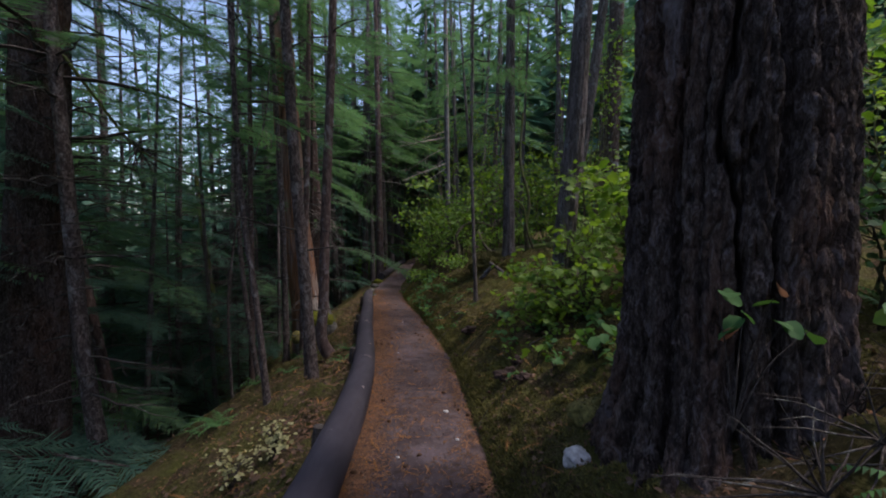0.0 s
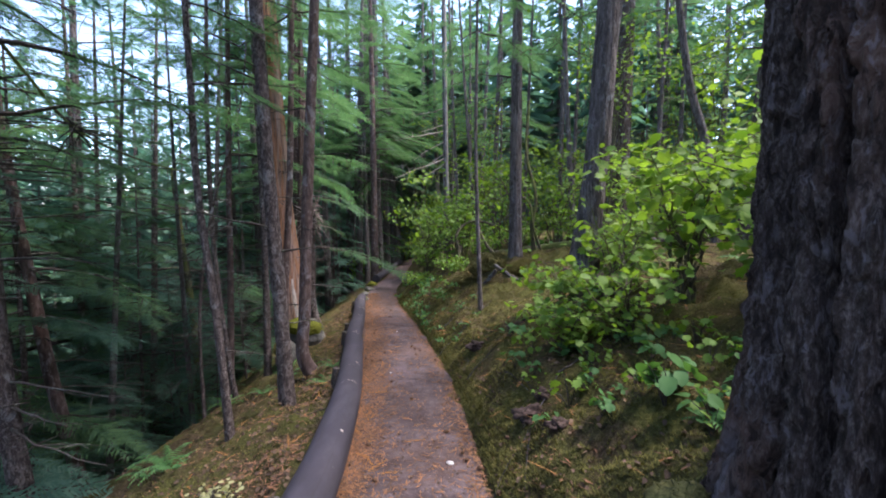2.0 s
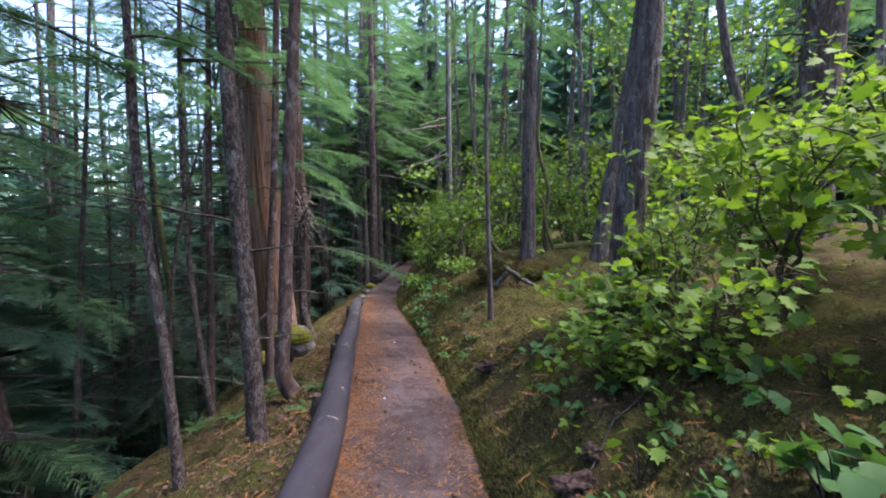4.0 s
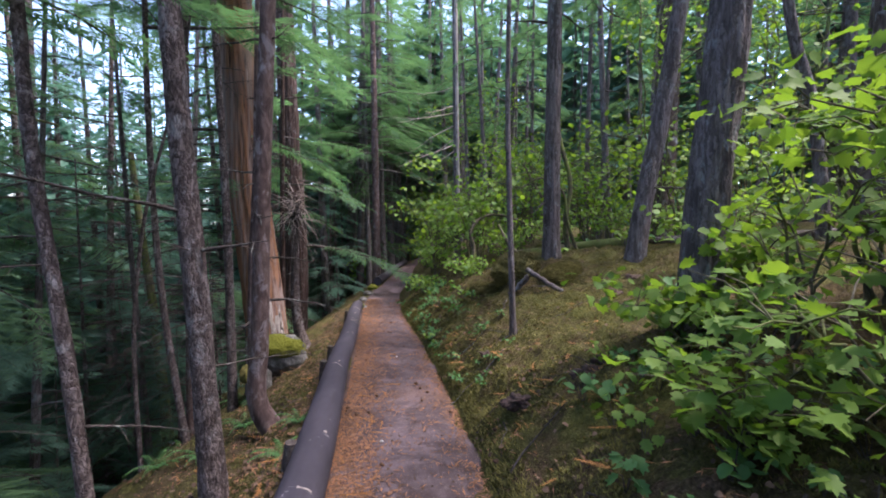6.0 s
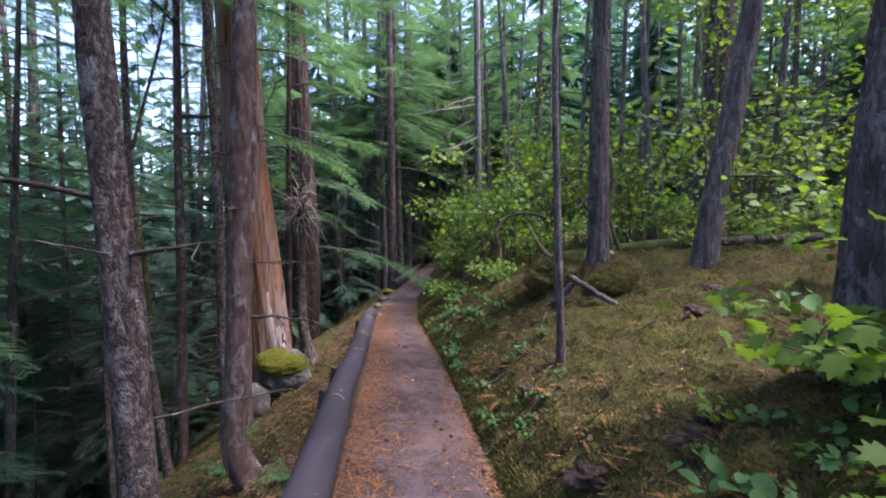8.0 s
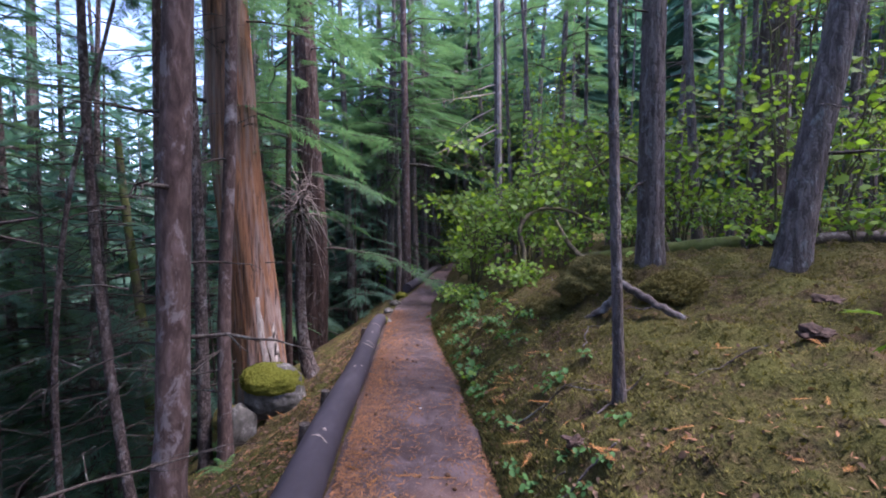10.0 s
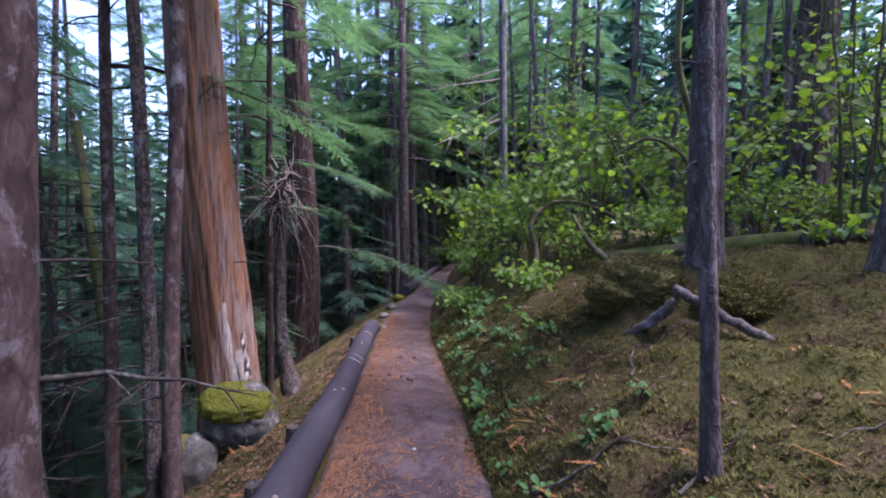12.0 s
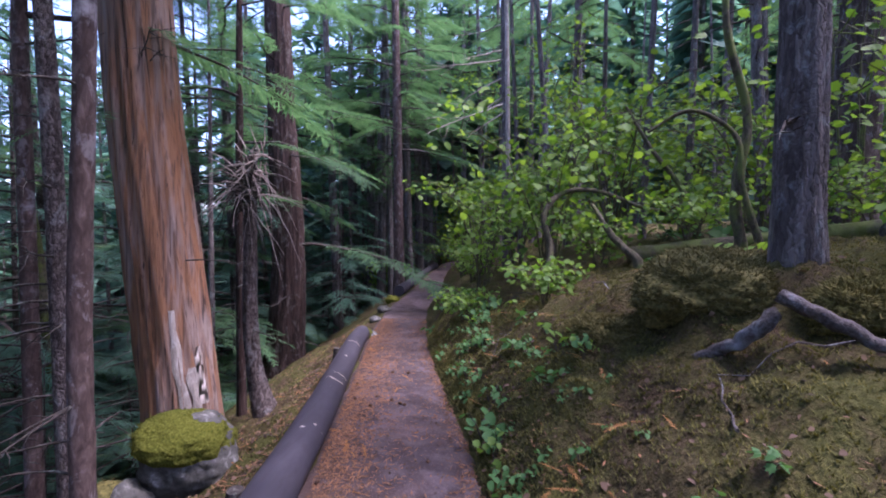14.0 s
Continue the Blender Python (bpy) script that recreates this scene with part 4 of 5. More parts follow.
# ---------------------------------------------------------------- far woods
def far_woods():
    """Distant conifers on all sides, too many to count."""
    acc = Acc()
    shape = np.array([[0, -0.10, 0], [0.55, 0.30, -0.12], [1, 0, -0.35], [0, 0.10, 0], [0.55, -0.30, -0.12], [1, 0, -0.35], [0.2, 0, 0.05], [0.7, 0.12, -0.25], [0.7, -0.12, -0.25]])
    spots = []
    while len(spots) < 430:
        a = rng.uniform(-1.9, 1.9)
        d = rng.uniform(54, 76) if len(spots) > 150 else rng.uniform(27, 52)
        x, y = math.sin(a) * d, math.cos(a) * d + 8
        if (abs(x + 1) > 4.5 or y > 42) and y > 4:
            spots.append((x, y))
    while len(spots) < 446:                          # where the path leaves the view
        spots.append((rng.uniform(-10, 7), rng.uniform(50, 62)))
    while len(spots) < 466:
        spots.append((rng.uniform(-15, 5), rng.uniform(40, 50)))
    while len(spots) < 526:                          # the valley side
        x, y = rng.uniform(-46, -20), rng.uniform(8, 46)
        spots.append((x, y))
    while len(spots) < 596:                          # behind the start of the walk: unseen trees, added to hold back sky light
        a, d = rng.uniform(1.2, 5.0), rng.uniform(13, 42)
        x, y = math.sin(a) * d, math.cos(a) * d
        if abs(x) > 4 and y < 3:
            spots.append((x, y))
    for x, y in spots:
        z = float(lie(x, y))
        h = rng.uniform(30, 42) if math.hypot(x, y) > 54 else rng.uniform(20, 30) if y > 3 else rng.uniform(13, 19)
        tube(acc, np.array([(x, y, z - 0.3), (x, y, z + h * 0.5), (x, y, z + h)]), [0.2, 0.14, 0.02], 5, caps=False)
        acc.k[-1][:] = 1
        low = 5.0 if abs(x + 4) < 14 and y < 51 else 3.6 if abs(x + 1) < 11 else 0.8 if x < 2 or len(acc.v) % 2 else 3.0
        for k in range(100):
            u = (k + rng.uniform(0, 1)) / 100
            a = k * 2.399
            ln = (4.2 - 3.4 * u) * rng.uniform(0.6, 1.2)
            R = turn_to((math.cos(a), math.sin(a), rng.uniform(-0.3, 0.1)))
            v = shape * ln @ R + np.array([x, y, z + low + (h - low) * u])
            acc.add(v, np.arange(9).reshape(-1, 3))
    tagged(new("far_woods", acc.mesh("far_woods", M_NEEDLE_BLUE, False, M_BARK_GREY)), "distant dense conifers fading into the slope", "woods", kind="stuff")


far_woods()


# ---------------------------------------------------------------- broad leaves
def leaf_outline(lobes, deep, long=1.0):
    """A lobed leaf as a fan, stalk at the origin, along x."""
    pts = [(0.0, 0.0)]
    for i in range(lobes):
        a = (i / (lobes - 1) - 0.5) * radians(235)
        r = 0.62 * (1 - 0.35 * abs(i / (lobes - 1) - 0.5) * 1.6)
        pts.append((0.42 + r * math.cos(a) * long, r * math.sin(a)))
        if i < lobes - 1:
            a2 = ((i + 0.5) / (lobes - 1) - 0.5) * radians(235)
            pts.append((0.42 + r * deep * math.cos(a2) * long, r * deep * math.sin(a2)))
    p = np.array([(0.42, 0, 0)] + [(x, y, 0.22 * abs(y) - 0.12 * x * x) for x, y in pts])
    n = len(pts)
    return p, np.array([(0, 1 + i, 1 + (i + 1) % n) for i in range(n)])


MAPLE_LEAF, OVAL_LEAF, SMALL_LEAF = leaf_outline(7, 0.66), leaf_outline(7, 0.97, 1.35), leaf_outline(3, 0.8, 1.1)


def lay_leaf(acc, shape, at, size, tilt=0.6):
    v, f = shape
    a = rng.uniform(0, 2 * np.pi)
    R = turn_to((math.cos(a), math.sin(a), rng.uniform(-0.9, 0.1)), (rng.normal(0, tilt), rng.normal(-0.35, tilt), 1))
    acc.add(v * size @ R + at, f)


def maple(x, y, stems, height, spread, leaves, size, label, shape=MAPLE_LEAF, mat=None, name="maple_shrub", lean=(0, 0), mossy=True, clump=0.2, single=0, low=0.35, category="shrub", group="maple shrubs"):
    """Arching stems with flat layers of broad leaves; single: how many leaves are parts of their own."""
    base = np.array([x, y, ground_z(x, y)])
    ob = thing(name, base, label, category, group)
    tips, made = [], []
    for k in range(stems):
        a = k * 2.399 + rng.uniform(-0.4, 0.4)
        out = np.array([math.cos(a), math.sin(a), 0]) * spread * rng.uniform(0.5, 1.1) + np.array([lean[0], lean[1], 0])
        h = height * rng.uniform(0.65, 1.1)
        pts = [np.array([0, 0, -0.1]) + out * 0.05, out * 0.22 + np.array([0, 0, h * 0.5]), out * 0.6 + np.array([0, 0, h * 0.9]), out + np.array([0, 0, h * 0.95])]
        path = smooth_path(pts, 14)
        path[1:-1] += rng.normal(0, min(0.015 * height, 0.025), (12, 3))
        acc = Acc()
        r0 = 0.007 + 0.007 * min(height, 2.0)
        tube(acc, path, r0 * (1 - 0.8 * np.linspace(0, 1, 14)), 6)
        for q in range(7):
            i = rng.integers(4, 13)
            d = rng.normal(0, 1, 3)
            d[2] = abs(d[2]) * 0.35
            e = path[i] + d / np.linalg.norm(d) * spread * rng.uniform(0.25, 0.6)
            mid = (path[i] + e) / 2 + np.array([0, 0, 0.05 * height])
            tube(acc, np.array([path[i], mid, e]), [r0 * 0.4, r0 * 0.25, r0 * 0.1], 4, caps=False)
            tips += [e, mid, (e + mid) / 2]
        tips += list(path[6:])
        made.append(part("stem", acc.mesh("stem", M_BARK_MOSSY if mossy else M_DEADWOOD), ob))
    tips = [t for t in tips if t[2] > height * low] or tips
    nodes = rng.permutation(len(tips))[:max(6, len(tips) * 2 // 5)]
    pick = [tips[i] for i in rng.choice(nodes, leaves)]
    spot = [t + rng.normal(0, 1, 3) * np.array([clump, clump, clump * 0.28]) for t in pick]
    if single:
        kinds = []
        for k in range(4):
            acc = Acc()
            lay_leaf(acc, shape, np.zeros(3), 1.0, 0.6)
            kinds.append(acc.mesh("leaf", mat or M_MAPLE))
        for k in range(min(single, leaves)):
            part("leaf", kinds[k % 4], made[k % stems], at=Matrix.Translation(spot[k]) @ Matrix.Rotation(rng.uniform(0, 6.28), 4, "Z") @ Matrix.Scale(size * rng.uniform(0.55, 1.15), 4))
    rest = spot[single:]
    if rest:
        acc = Acc()
        for t in rest:
            lay_leaf(acc, shape, t, size * rng.uniform(0.55, 1.15))
        tagged(part("leaves", acc.mesh("leaves", mat or M_MAPLE), ob, "bright green lobed leaves"), kind="stuff")
    return ob


BRIGHT = "maple shrub with bright yellow-green lobed leaves"
maple(2.25, 4.75, 9, 1.35, 0.85, 440, 0.115, "maple shrub with big bright green leaves above the path", clump=0.15, single=300, lean=(-0.20, 0.0))
maple(2.75, 5.7, 7, 1.6, 0.9, 420, 0.12, BRIGHT, clump=0.16, single=100)
maple(1.85, 5.30, 5, 1.05, 0.55, 80, 0.105, BRIGHT, clump=0.13, single=80, lean=(-0.1, -0.1), low=0.25)
maple(1.50, 4.35, 8, 0.80, 0.65, 330, 0.085, "maple shrub with layered bright green leaves on the bank", clump=0.11, single=220, lean=(-0.15, -0.1), low=0.2)
maple(1.15, 4.75, 7, 0.50, 0.55, 260, 0.095, "low maple seedlings with light green leaves on the bank", clump=0.10, single=160, low=0.15)
maple(1.45, 5.75, 7, 0.42, 0.55, 230, 0.10, "low maple seedlings with light green leaves under the fir", clump=0.10, single=160, low=0.15)
maple(2.05, 5.95, 6, 0.6, 0.6, 260, 0.11, "low maple shrub beside the grey fir", clump=0.12, single=120, low=0.15)
maple(2.3, 3.7, 6, 1.2, 0.65, 440, 0.12, BRIGHT, clump=0.14, single=120)
maple(3.6, 5.2, 6, 2.0, 1.0, 520, 0.11, BRIGHT, clump=0.22)
maple(2.9, 7.4, 5, 1.0, 0.7, 260, 0.10, BRIGHT, clump=0.2)
maple(3.3, 4.0, 5, 3.2, 1.1, 420, 0.11, BRIGHT, clump=0.3, low=0.5)
for mx, my, mh, msp, ml in ((0.6, 13.2, 2.6, 1.5, 900), (1.8, 14.0, 3.2, 1.8, 900), (-0.4, 14.6, 2.2, 1.3, 700), (0.4, 16.4, 2.4, 1.6, 700), (3.2, 12.6, 2.0, 1.6, 600), (2.6, 16.5, 3.8, 2.0, 900), (4.6, 11.2, 2.6, 1.7, 700),
                            (-0.3, 19.0, 2.6, 1.6, 700), (1.0, 21.0, 3.5, 2.0, 800), (4.8, 17.8, 4.0, 2.2, 900), (6.4, 12.0, 3.2, 2.0, 700), (7.5, 16.5, 4.5, 2.4, 900), (3.4, 21.5, 4.5, 2.4, 900),
                            (0.2, 24.5, 3.0, 2.0, 700), (6.5, 21.5, 4.5, 2.5, 900), (-0.6, 28.0, 3.5, 2.0, 700), (9.5, 13.0, 4.5, 2.5, 800), (10.5, 19.0, 5.0, 2.8, 900), (5.6, 7.2, 2.6, 1.6, 500), (8.5, 8.0, 4.0, 2.2, 600)):
    maple(mx, my, 7, mh, msp, int(ml * 0.62), 0.135 if my < 16 else 0.16, BRIGHT, clump=0.13 * mh, low=0.18)
for mx, my, mh, msp in ((-1.4, 33.0, 3.6, 2.0), (-3.9, 37.0, 4.2, 2.4), (0.6, 35.5, 4.0, 2.2), (-5.8, 32.5, 3.4, 2.0), (-1.2, 40.0, 5.0, 2.6), (-4.6, 24.6, 1.6, 1.0)):
    maple(mx, my, 7, mh, msp, 520, 0.19, BRIGHT, clump=0.13 * mh, low=0.12)
for mx, my, mh in ((3.9, 11.0, 6.0), (4.9, 13.2, 6.5), (2.0, 18.5, 7.0), (6.0, 10.4, 6.5), (0.1, 22.5, 7.0), (7.6, 13.8, 7.0)):
    maple(mx, my, 4, mh, 1.7, 330, 0.12, "tall vine maple with airy yellow-green leaf layers", clump=0.42, low=0.55)


for mx, my, ms, ml in ((0.3, 11.6, 0.7, 260), (1.2, 12.6, 0.9, 340), (2.2, 12.2, 1.0, 380), (3.4, 11.9, 1.1, 380), (4.6, 12.4, 1.2, 380), (5.8, 11.3, 1.2, 340), (-0.7, 12.9, 0.6, 240), (2.9, 13.6, 1.1, 380), (4.2, 14.9, 1.3, 420), (6.6, 14.6, 1.4, 420),
                       (1.6, 15.2, 1.2, 420), (-0.6, 16.2, 0.9, 320), (8.0, 11.8, 1.4, 380), (3.9, 9.9, 0.8, 220), (-0.9, 18.2, 1.0, 320), (-1.1, 21.0, 1.1, 320), (-1.2, 24.5, 1.2, 320), (2.4, 18.4, 1.4, 420)):
    maple(mx, my, 7, ms * 0.75, ms * 0.8, ml, 0.085, "low green undergrowth of small maples and herbs", clump=0.15 * ms, low=0.1, name="undergrowth_shrub")


def mossy_arm(pts, r, label="crooked moss-covered maple limb"):
    acc = Acc()
    p = smooth_path(pts, 26)
    base = np.array([p[0][0], p[0][1], ground_z(p[0][0], p[0][1])])
    if p[0][2] < base[2] + 0.6:
        p[0][2] = base[2] - 0.1
    else:
        base = p[0].copy()
    tube(acc, p - base, r * (1 - 0.6 * np.linspace(0, 1, 26)), 9, lambda i, ang: np.array([1 + 0.35 * noise.noise((a, i * 0.5, 4)) for a in ang]))
    ob = new("mossy_limb", acc.mesh("mossy_limb", M_BARK_MOSSY))
    ob.location = base
    tagged(ob, label, "branch", "mossy limbs")


mossy_arm([(0.39, 12.2, 0.5), (0.48, 12.4, 1.0), (0.40, 12.5, 1.35), (0.75, 12.8, 1.75), (1.15, 12.9, 1.78), (1.98, 12.9, 1.50), (2.4, 12.9, 1.45)], 0.05)
mossy_arm([(2.75, 13.0, 0.9), (2.5, 13.0, 1.7), (2.1, 13.2, 2.4), (1.75, 13.3, 3.07)], 0.05)
mossy_arm([(2.39, 11.5, 0.9), (2.30, 11.5, 1.6), (2.40, 11.5, 2.3), (2.15, 11.5, 3.4), (2.2, 11.5, 4.8)], 0.06)
mossy_arm([(2.55, 11.4, 0.9), (2.30, 11.4, 1.7), (2.22, 11.4, 2.2), (1.79, 11.5, 2.5), (1.4, 11.6, 2.3)], 0.04)
mossy_arm([(1.5, 12.0, 0.8), (1.25, 12.2, 1.1), (1.05, 12.5, 1.55)], 0.06)


def fallen_log(p0, p1, r, mat, label):
    a, b = np.array(p0, float), np.array(p1, float)
    c = (a + b) / 2
    acc = Acc()
    s = np.linspace(0, 1, 30)[:, None]
    tube(acc, a + (b - a) * s - c, np.linspace(r, r * 0.8, 30), 14, bark_relief(p0[0], 0.16, 2.5, 2, 30, 3))
    ob = new("fallen_log", acc.mesh("fallen_log", mat))
    ob.location = c
    tagged(ob, label, "log", "fallen logs")


fallen_log((1.5, 12.4, ground_z(1.5, 12.4) + 0.12), (3.6, 11.3, ground_z(3.6, 11.3) + 0.12), 0.14, M_BARK_MOSSY, "fallen log thickly covered with green moss")
fallen_log((3.3, 10.9, ground_z(3.3, 10.9) + 0.06), (7.5, 10.6, ground_z(7.5, 10.6) + 0.08), 0.10, M_DEADWOOD, "fallen dark branch lying on the upper slope")


# ---------------------------------------------------------------- boulder, roots, stones
def lump(name, c, size, mat, label, category, seed, bump=0.25, group="", segs=28, sink=0.25):
    bm = bmesh.new()
    bmesh.ops.create_icosphere(bm, subdivisions=5 if size[0] > 0.3 else 4, radius=1)
    for v in bm.verts:
        k = 1 + bump * noise.noise(v.co * 1.3 + Vector((seed, 0, 0))) + bump * 0.4 * noise.noise(v.co * 3.5 + Vector((0, seed, 0))) + bump * 0.30 * noise.noise(v.co * 8) + bump * 0.15 * noise.noise(v.co * 19)
        v.co = Vector((v.co.x * size[0] * k, v.co.y * size[1] * k, v.co.z * size[2] * k))
    if mat in (M_MOSSCAP, M_MOSSMOUND) and size[0] > 0.12:
        for v in [v for v in list(bm.verts) if v.co.z > -0.3 * size[2]]:
            if rng.uniform() < 0.5:
                t = Vector(rng.normal(0, 1, 3)).normalized() * 0.006
                tip = v.co + v.co.normalized() * rng.uniform(0.006, 0.022) + Vector(rng.normal(0, 0.014, 3))
                bm.faces.new([bm.verts.new(v.co - t), bm.verts.new(v.co + t), bm.verts.new(tip)])
    me = bpy.data.meshes.new(name)
    for f in bm.faces:
        f.smooth = True
    bm.to_mesh(me)
    bm.free()
    me.materials.append(mat)
    return me


def boulder():
    z = ground_z(-3.08, 10.15)
    ob = thing("boulder", (-3.08, 10.15, z), "grey-white boulder capped with bright green moss", "boulder")
    part("rock", lump("rock", 0, (0.40, 0.32, 0.36), M_ROCK, "", "", 3, 0.16), ob, "pale grey and dark stained stone", pose(0.03, 0, -0.80 - z, 0, 6, 15))
    part("moss_cap", lump("moss_cap", 0, (0.40, 0.33, 0.20), M_MOSSCAP, "", "", 6, 0.13), ob, "thick bright green moss cushion", pose(0.0, -0.03, -0.63 - z, 0, 8, 15))
    ob2 = thing("boulder", (-3.34, 9.76, ground_z(-3.34, 9.76)), "smaller pale rock leaning on the mossy boulder", "boulder")
    part("rock", lump("rock", 0, (0.20, 0.19, 0.33), M_ROCK, "", "", 9, 0.22), ob2, "", pose(0, 0, 0.20, 8, 10, 40))
    part("moss_patch", lump("moss_patch", 0, (0.15, 0.17, 0.16), M_MOSSMOUND, "", "", 4, 0.18), ob2, "dull green moss on the rock's shoulder", pose(-0.14, -0.02, 0.36, 0, -25, 20))
    for x, y, s, m, lab in ((-2.52, 13.75, 0.19, M_MOSSCAP, "small mossy yellow-green rock at the end of the log"), (-2.40, 13.95, 0.10, M_ROCK, "pale stone at the end of the log"), (-2.78, 16.6, 0.16, M_ROCK, "grey stone beside the path"),
                            (-2.9, 18.3, 0.20, M_MOSSCAP, "mossy rock beside the path"), (-2.7, 15.4, 0.12, M_ROCK, "grey stone beside the path"), (0.97, 2.62, 0.13, M_MOSSMOUND, "mossy stone at the foot of the old fir"), (0.80, 2.38, 0.085, M_PEBBLE, "whitish stone at the foot of the old fir")):
        ob = new("stone", lump("stone", 0, (s, s * 0.9, s * 0.75), m, "", "", x * 7, 0.35))
        ob.location = (x, y, ground_z(x, y) + s * 0.3)
        tagged(ob, lab, "stone", "stones beside the path")


boulder()


def root(pts, r, mat, label, tail=0.5):
    p = smooth_path(pts, 24)
    p[1:-1] += rng.normal(0, 0.006, (22, 3))
    base = p[0].copy()
    acc = Acc()
    tube(acc, p - base, r * (1 - tail * np.linspace(0, 1, 24)), 10, lambda i, ang: np.array([1 + 0.20 * noise.noise((math.cos(a) * 1.2, math.sin(a) * 1.2, i * 0.45 + r * 90)) + 0.22 * noise.noise((math.cos(a) * 3, math.sin(a) * 3, i * 1.1)) for a in ang]))
    ob = new("root", acc.mesh("root", mat))
    ob.location = base
    tagged(ob, label, "root", "roots at the mound")


root([(1.02, 8.96, 0.87), (1.14, 8.85, 0.79), (1.28, 8.74, 0.70), (1.42, 8.63, 0.61), (1.56, 8.52, 0.52), (1.66, 8.44, 0.44)], 0.036, M_PALEROOT, "exposed grey root with bluish lichen", 0.15)
root([(1.06, 9.02, 0.76), (0.98, 9.05, 0.66), (0.86, 9.20, 0.50), (0.74, 9.36, 0.36), (0.58, 9.42, 0.22)], 0.042, M_PALEROOT, "exposed grey root running down the bank", 0.35)
root([(0.58, 9.44, 0.25), (0.42, 9.5, 0.18), (0.28, 9.6, 0.10), (0.14, 9.75, 0.03)], 0.022, M_DEADWOOD, "thin half-buried root trailing down the bank", 0.6)
root([(1.75, 8.95, 0.62), (1.95, 8.65, 0.55), (2.15, 8.4, 0.50), (2.45, 8.3, 0.55)], 0.045, M_DEADWOOD, "dark root lying along the slope", 0.4)


def moss_hump(at, size, hollow, seed, mat, label):
    """A hump of deep moss over old roots; its front is hollowed out below, and moss strands hang over the hollow."""
    bm = bmesh.new()
    bmesh.ops.create_icosphere(bm, subdivisions=6, radius=1)
    off = Vector((seed, seed * 0.7, 0))
    for v in bm.verts:
        d = v.co.copy()
        k = 1 + 0.20 * noise.noise(d * 1.4 + off) + 0.11 * noise.noise(d * 4 + off) + 0.06 * noise.noise(d * 10 + off) + 0.03 * noise.noise(d * 24 + off)
        under = max(0.0, -d.y) * max(0.0, min(1.0, -0.05 - d.z)) * (0.75 + 0.5 * noise.noise(d * 3 + off))
        v.co = Vector((d.x * size[0] * k, (d.y * k + hollow * under) * size[1], d.z * size[2] * k))
    for v in list(bm.verts):
        if v.co.z < -0.35 * size[2]:
            continue
        for q in range(2):
            t = Vector(rng.normal(0, 1, 3)).normalized() * rng.uniform(0.003, 0.006)
            fall = Vector((rng.normal(0, 0.6), rng.normal(0, 0.6), rng.uniform(-0.5, 0.7)))
            tip = v.co + (v.normal + fall) * rng.uniform(0.012, 0.035)
            o = v.co + Vector(rng.normal(0, 0.008, 3))
            bm.faces.new([bm.verts.new(o - t), bm.verts.new(o + t), bm.verts.new(tip)])
    me = bpy.data.meshes.new("moss_mound")
    for f in bm.faces:
        f.smooth = len(f.verts) == 3
    bm.to_mesh(me)
    bm.free()
    me.materials.append(mat)
    ob = new("moss_mound", me)
    ob.location = at
    tagged(ob, label, "moss mound", "moss mounds")


moss_hump((1.12, 9.72, 0.74), (0.48, 0.40, 0.32), 1.0, 2.0, M_MOSSMOUND, "dark mossy hump hollowed out over old roots")
moss_hump((1.60, 9.10, 0.74), (0.31, 0.22, 0.20), 0.8, 5.0, M_MOSSPALE, "low hump of pale yellowish moss beside the fir")
moss_hump((2.15, 8.80, 0.66), (0.20, 0.16, 0.11), 0.4, 8.0, M_MOSSMOUND, "small rounded mossy hump on the slope")
moss_hump((0.62, 10.1, 0.36), (0.40, 0.30, 0.16), 0.3, 11.0, M_MOSSMOUND, "rounded mossy hump over old roots")

def rot_and_hollow(x, y, size, seed):
    ob = new("rot_and_hollow", lump("rot_and_hollow", 0, (size, size * 0.7, size * 0.5), M_ROT, "", "", seed, 0.9))
    ob.location = (x, y, ground_z(x, y) + size * 0.2)
    tagged(ob, "crumbling dark lump for rotten wood and dark hollows in the moss", "rotten wood", "rotten wood on the bank")


# the lumps near y 4.1 are dark shapes added in place of a shaded hollow
for rx, ry, rs in ((0.95, 6.1, 0.11), (1.10, 6.22, 0.07), (0.42, 6.2, 0.10), (0.66, 4.05, 0.11), (0.78, 4.2, 0.07), (0.72, 3.6, 0.06), (1.75, 7.6, 0.08), (0.28, 7.4, 0.06), (2.2, 8.1, 0.09)):
    rot_and_hollow(rx, ry, rs, rx * 11)

# ---------------------------------------------------------------- broken tree top, twigs at the old fir
def twig_burst(c, way, count, length, mat, label, name="dead_branch", spread=0.9, droop=0.5, rad=0.006, jitter=0.0):
    ob = thing(name, c, label, "branch", "dead branches")
    for k in range(int(count * 1.8)):
        d = np.array(way, float) + rng.normal(0, spread, 3)
        d /= np.linalg.norm(d)
        acc = Acc()
        limb(acc, None, rng.normal(0, 1, 3) * jitter, d, length * (rng.uniform(0.25, 1.25) if jitter else rng.uniform(0.5, 1.2)), rad, droop * rng.uniform(0.3, 1.2), 0, twigs=0)
        part("twig", acc.mesh("twig", mat), ob)
    return ob


for bz, bn, bm_, bl, bd in ((1.50, 14, M_DEADWOOD, 0.62, 0.5), (1.70, 22, M_PALETWIG, 0.72, 0.75), (1.85, 24, M_DEADWOOD, 0.75, 0.65), (2.02, 20, M_PALETWIG, 0.66, 0.55), (2.18, 10, M_PALETWIG, 0.42, 0.2)):
    twig_burst((-3.44, 11.88, bz), (0.05, -0.20, 0.0), bn, bl, bm_, "burst of bleached dead twigs on a broken trunk", spread=0.9, droop=bd, rad=0.012, jitter=0.07)
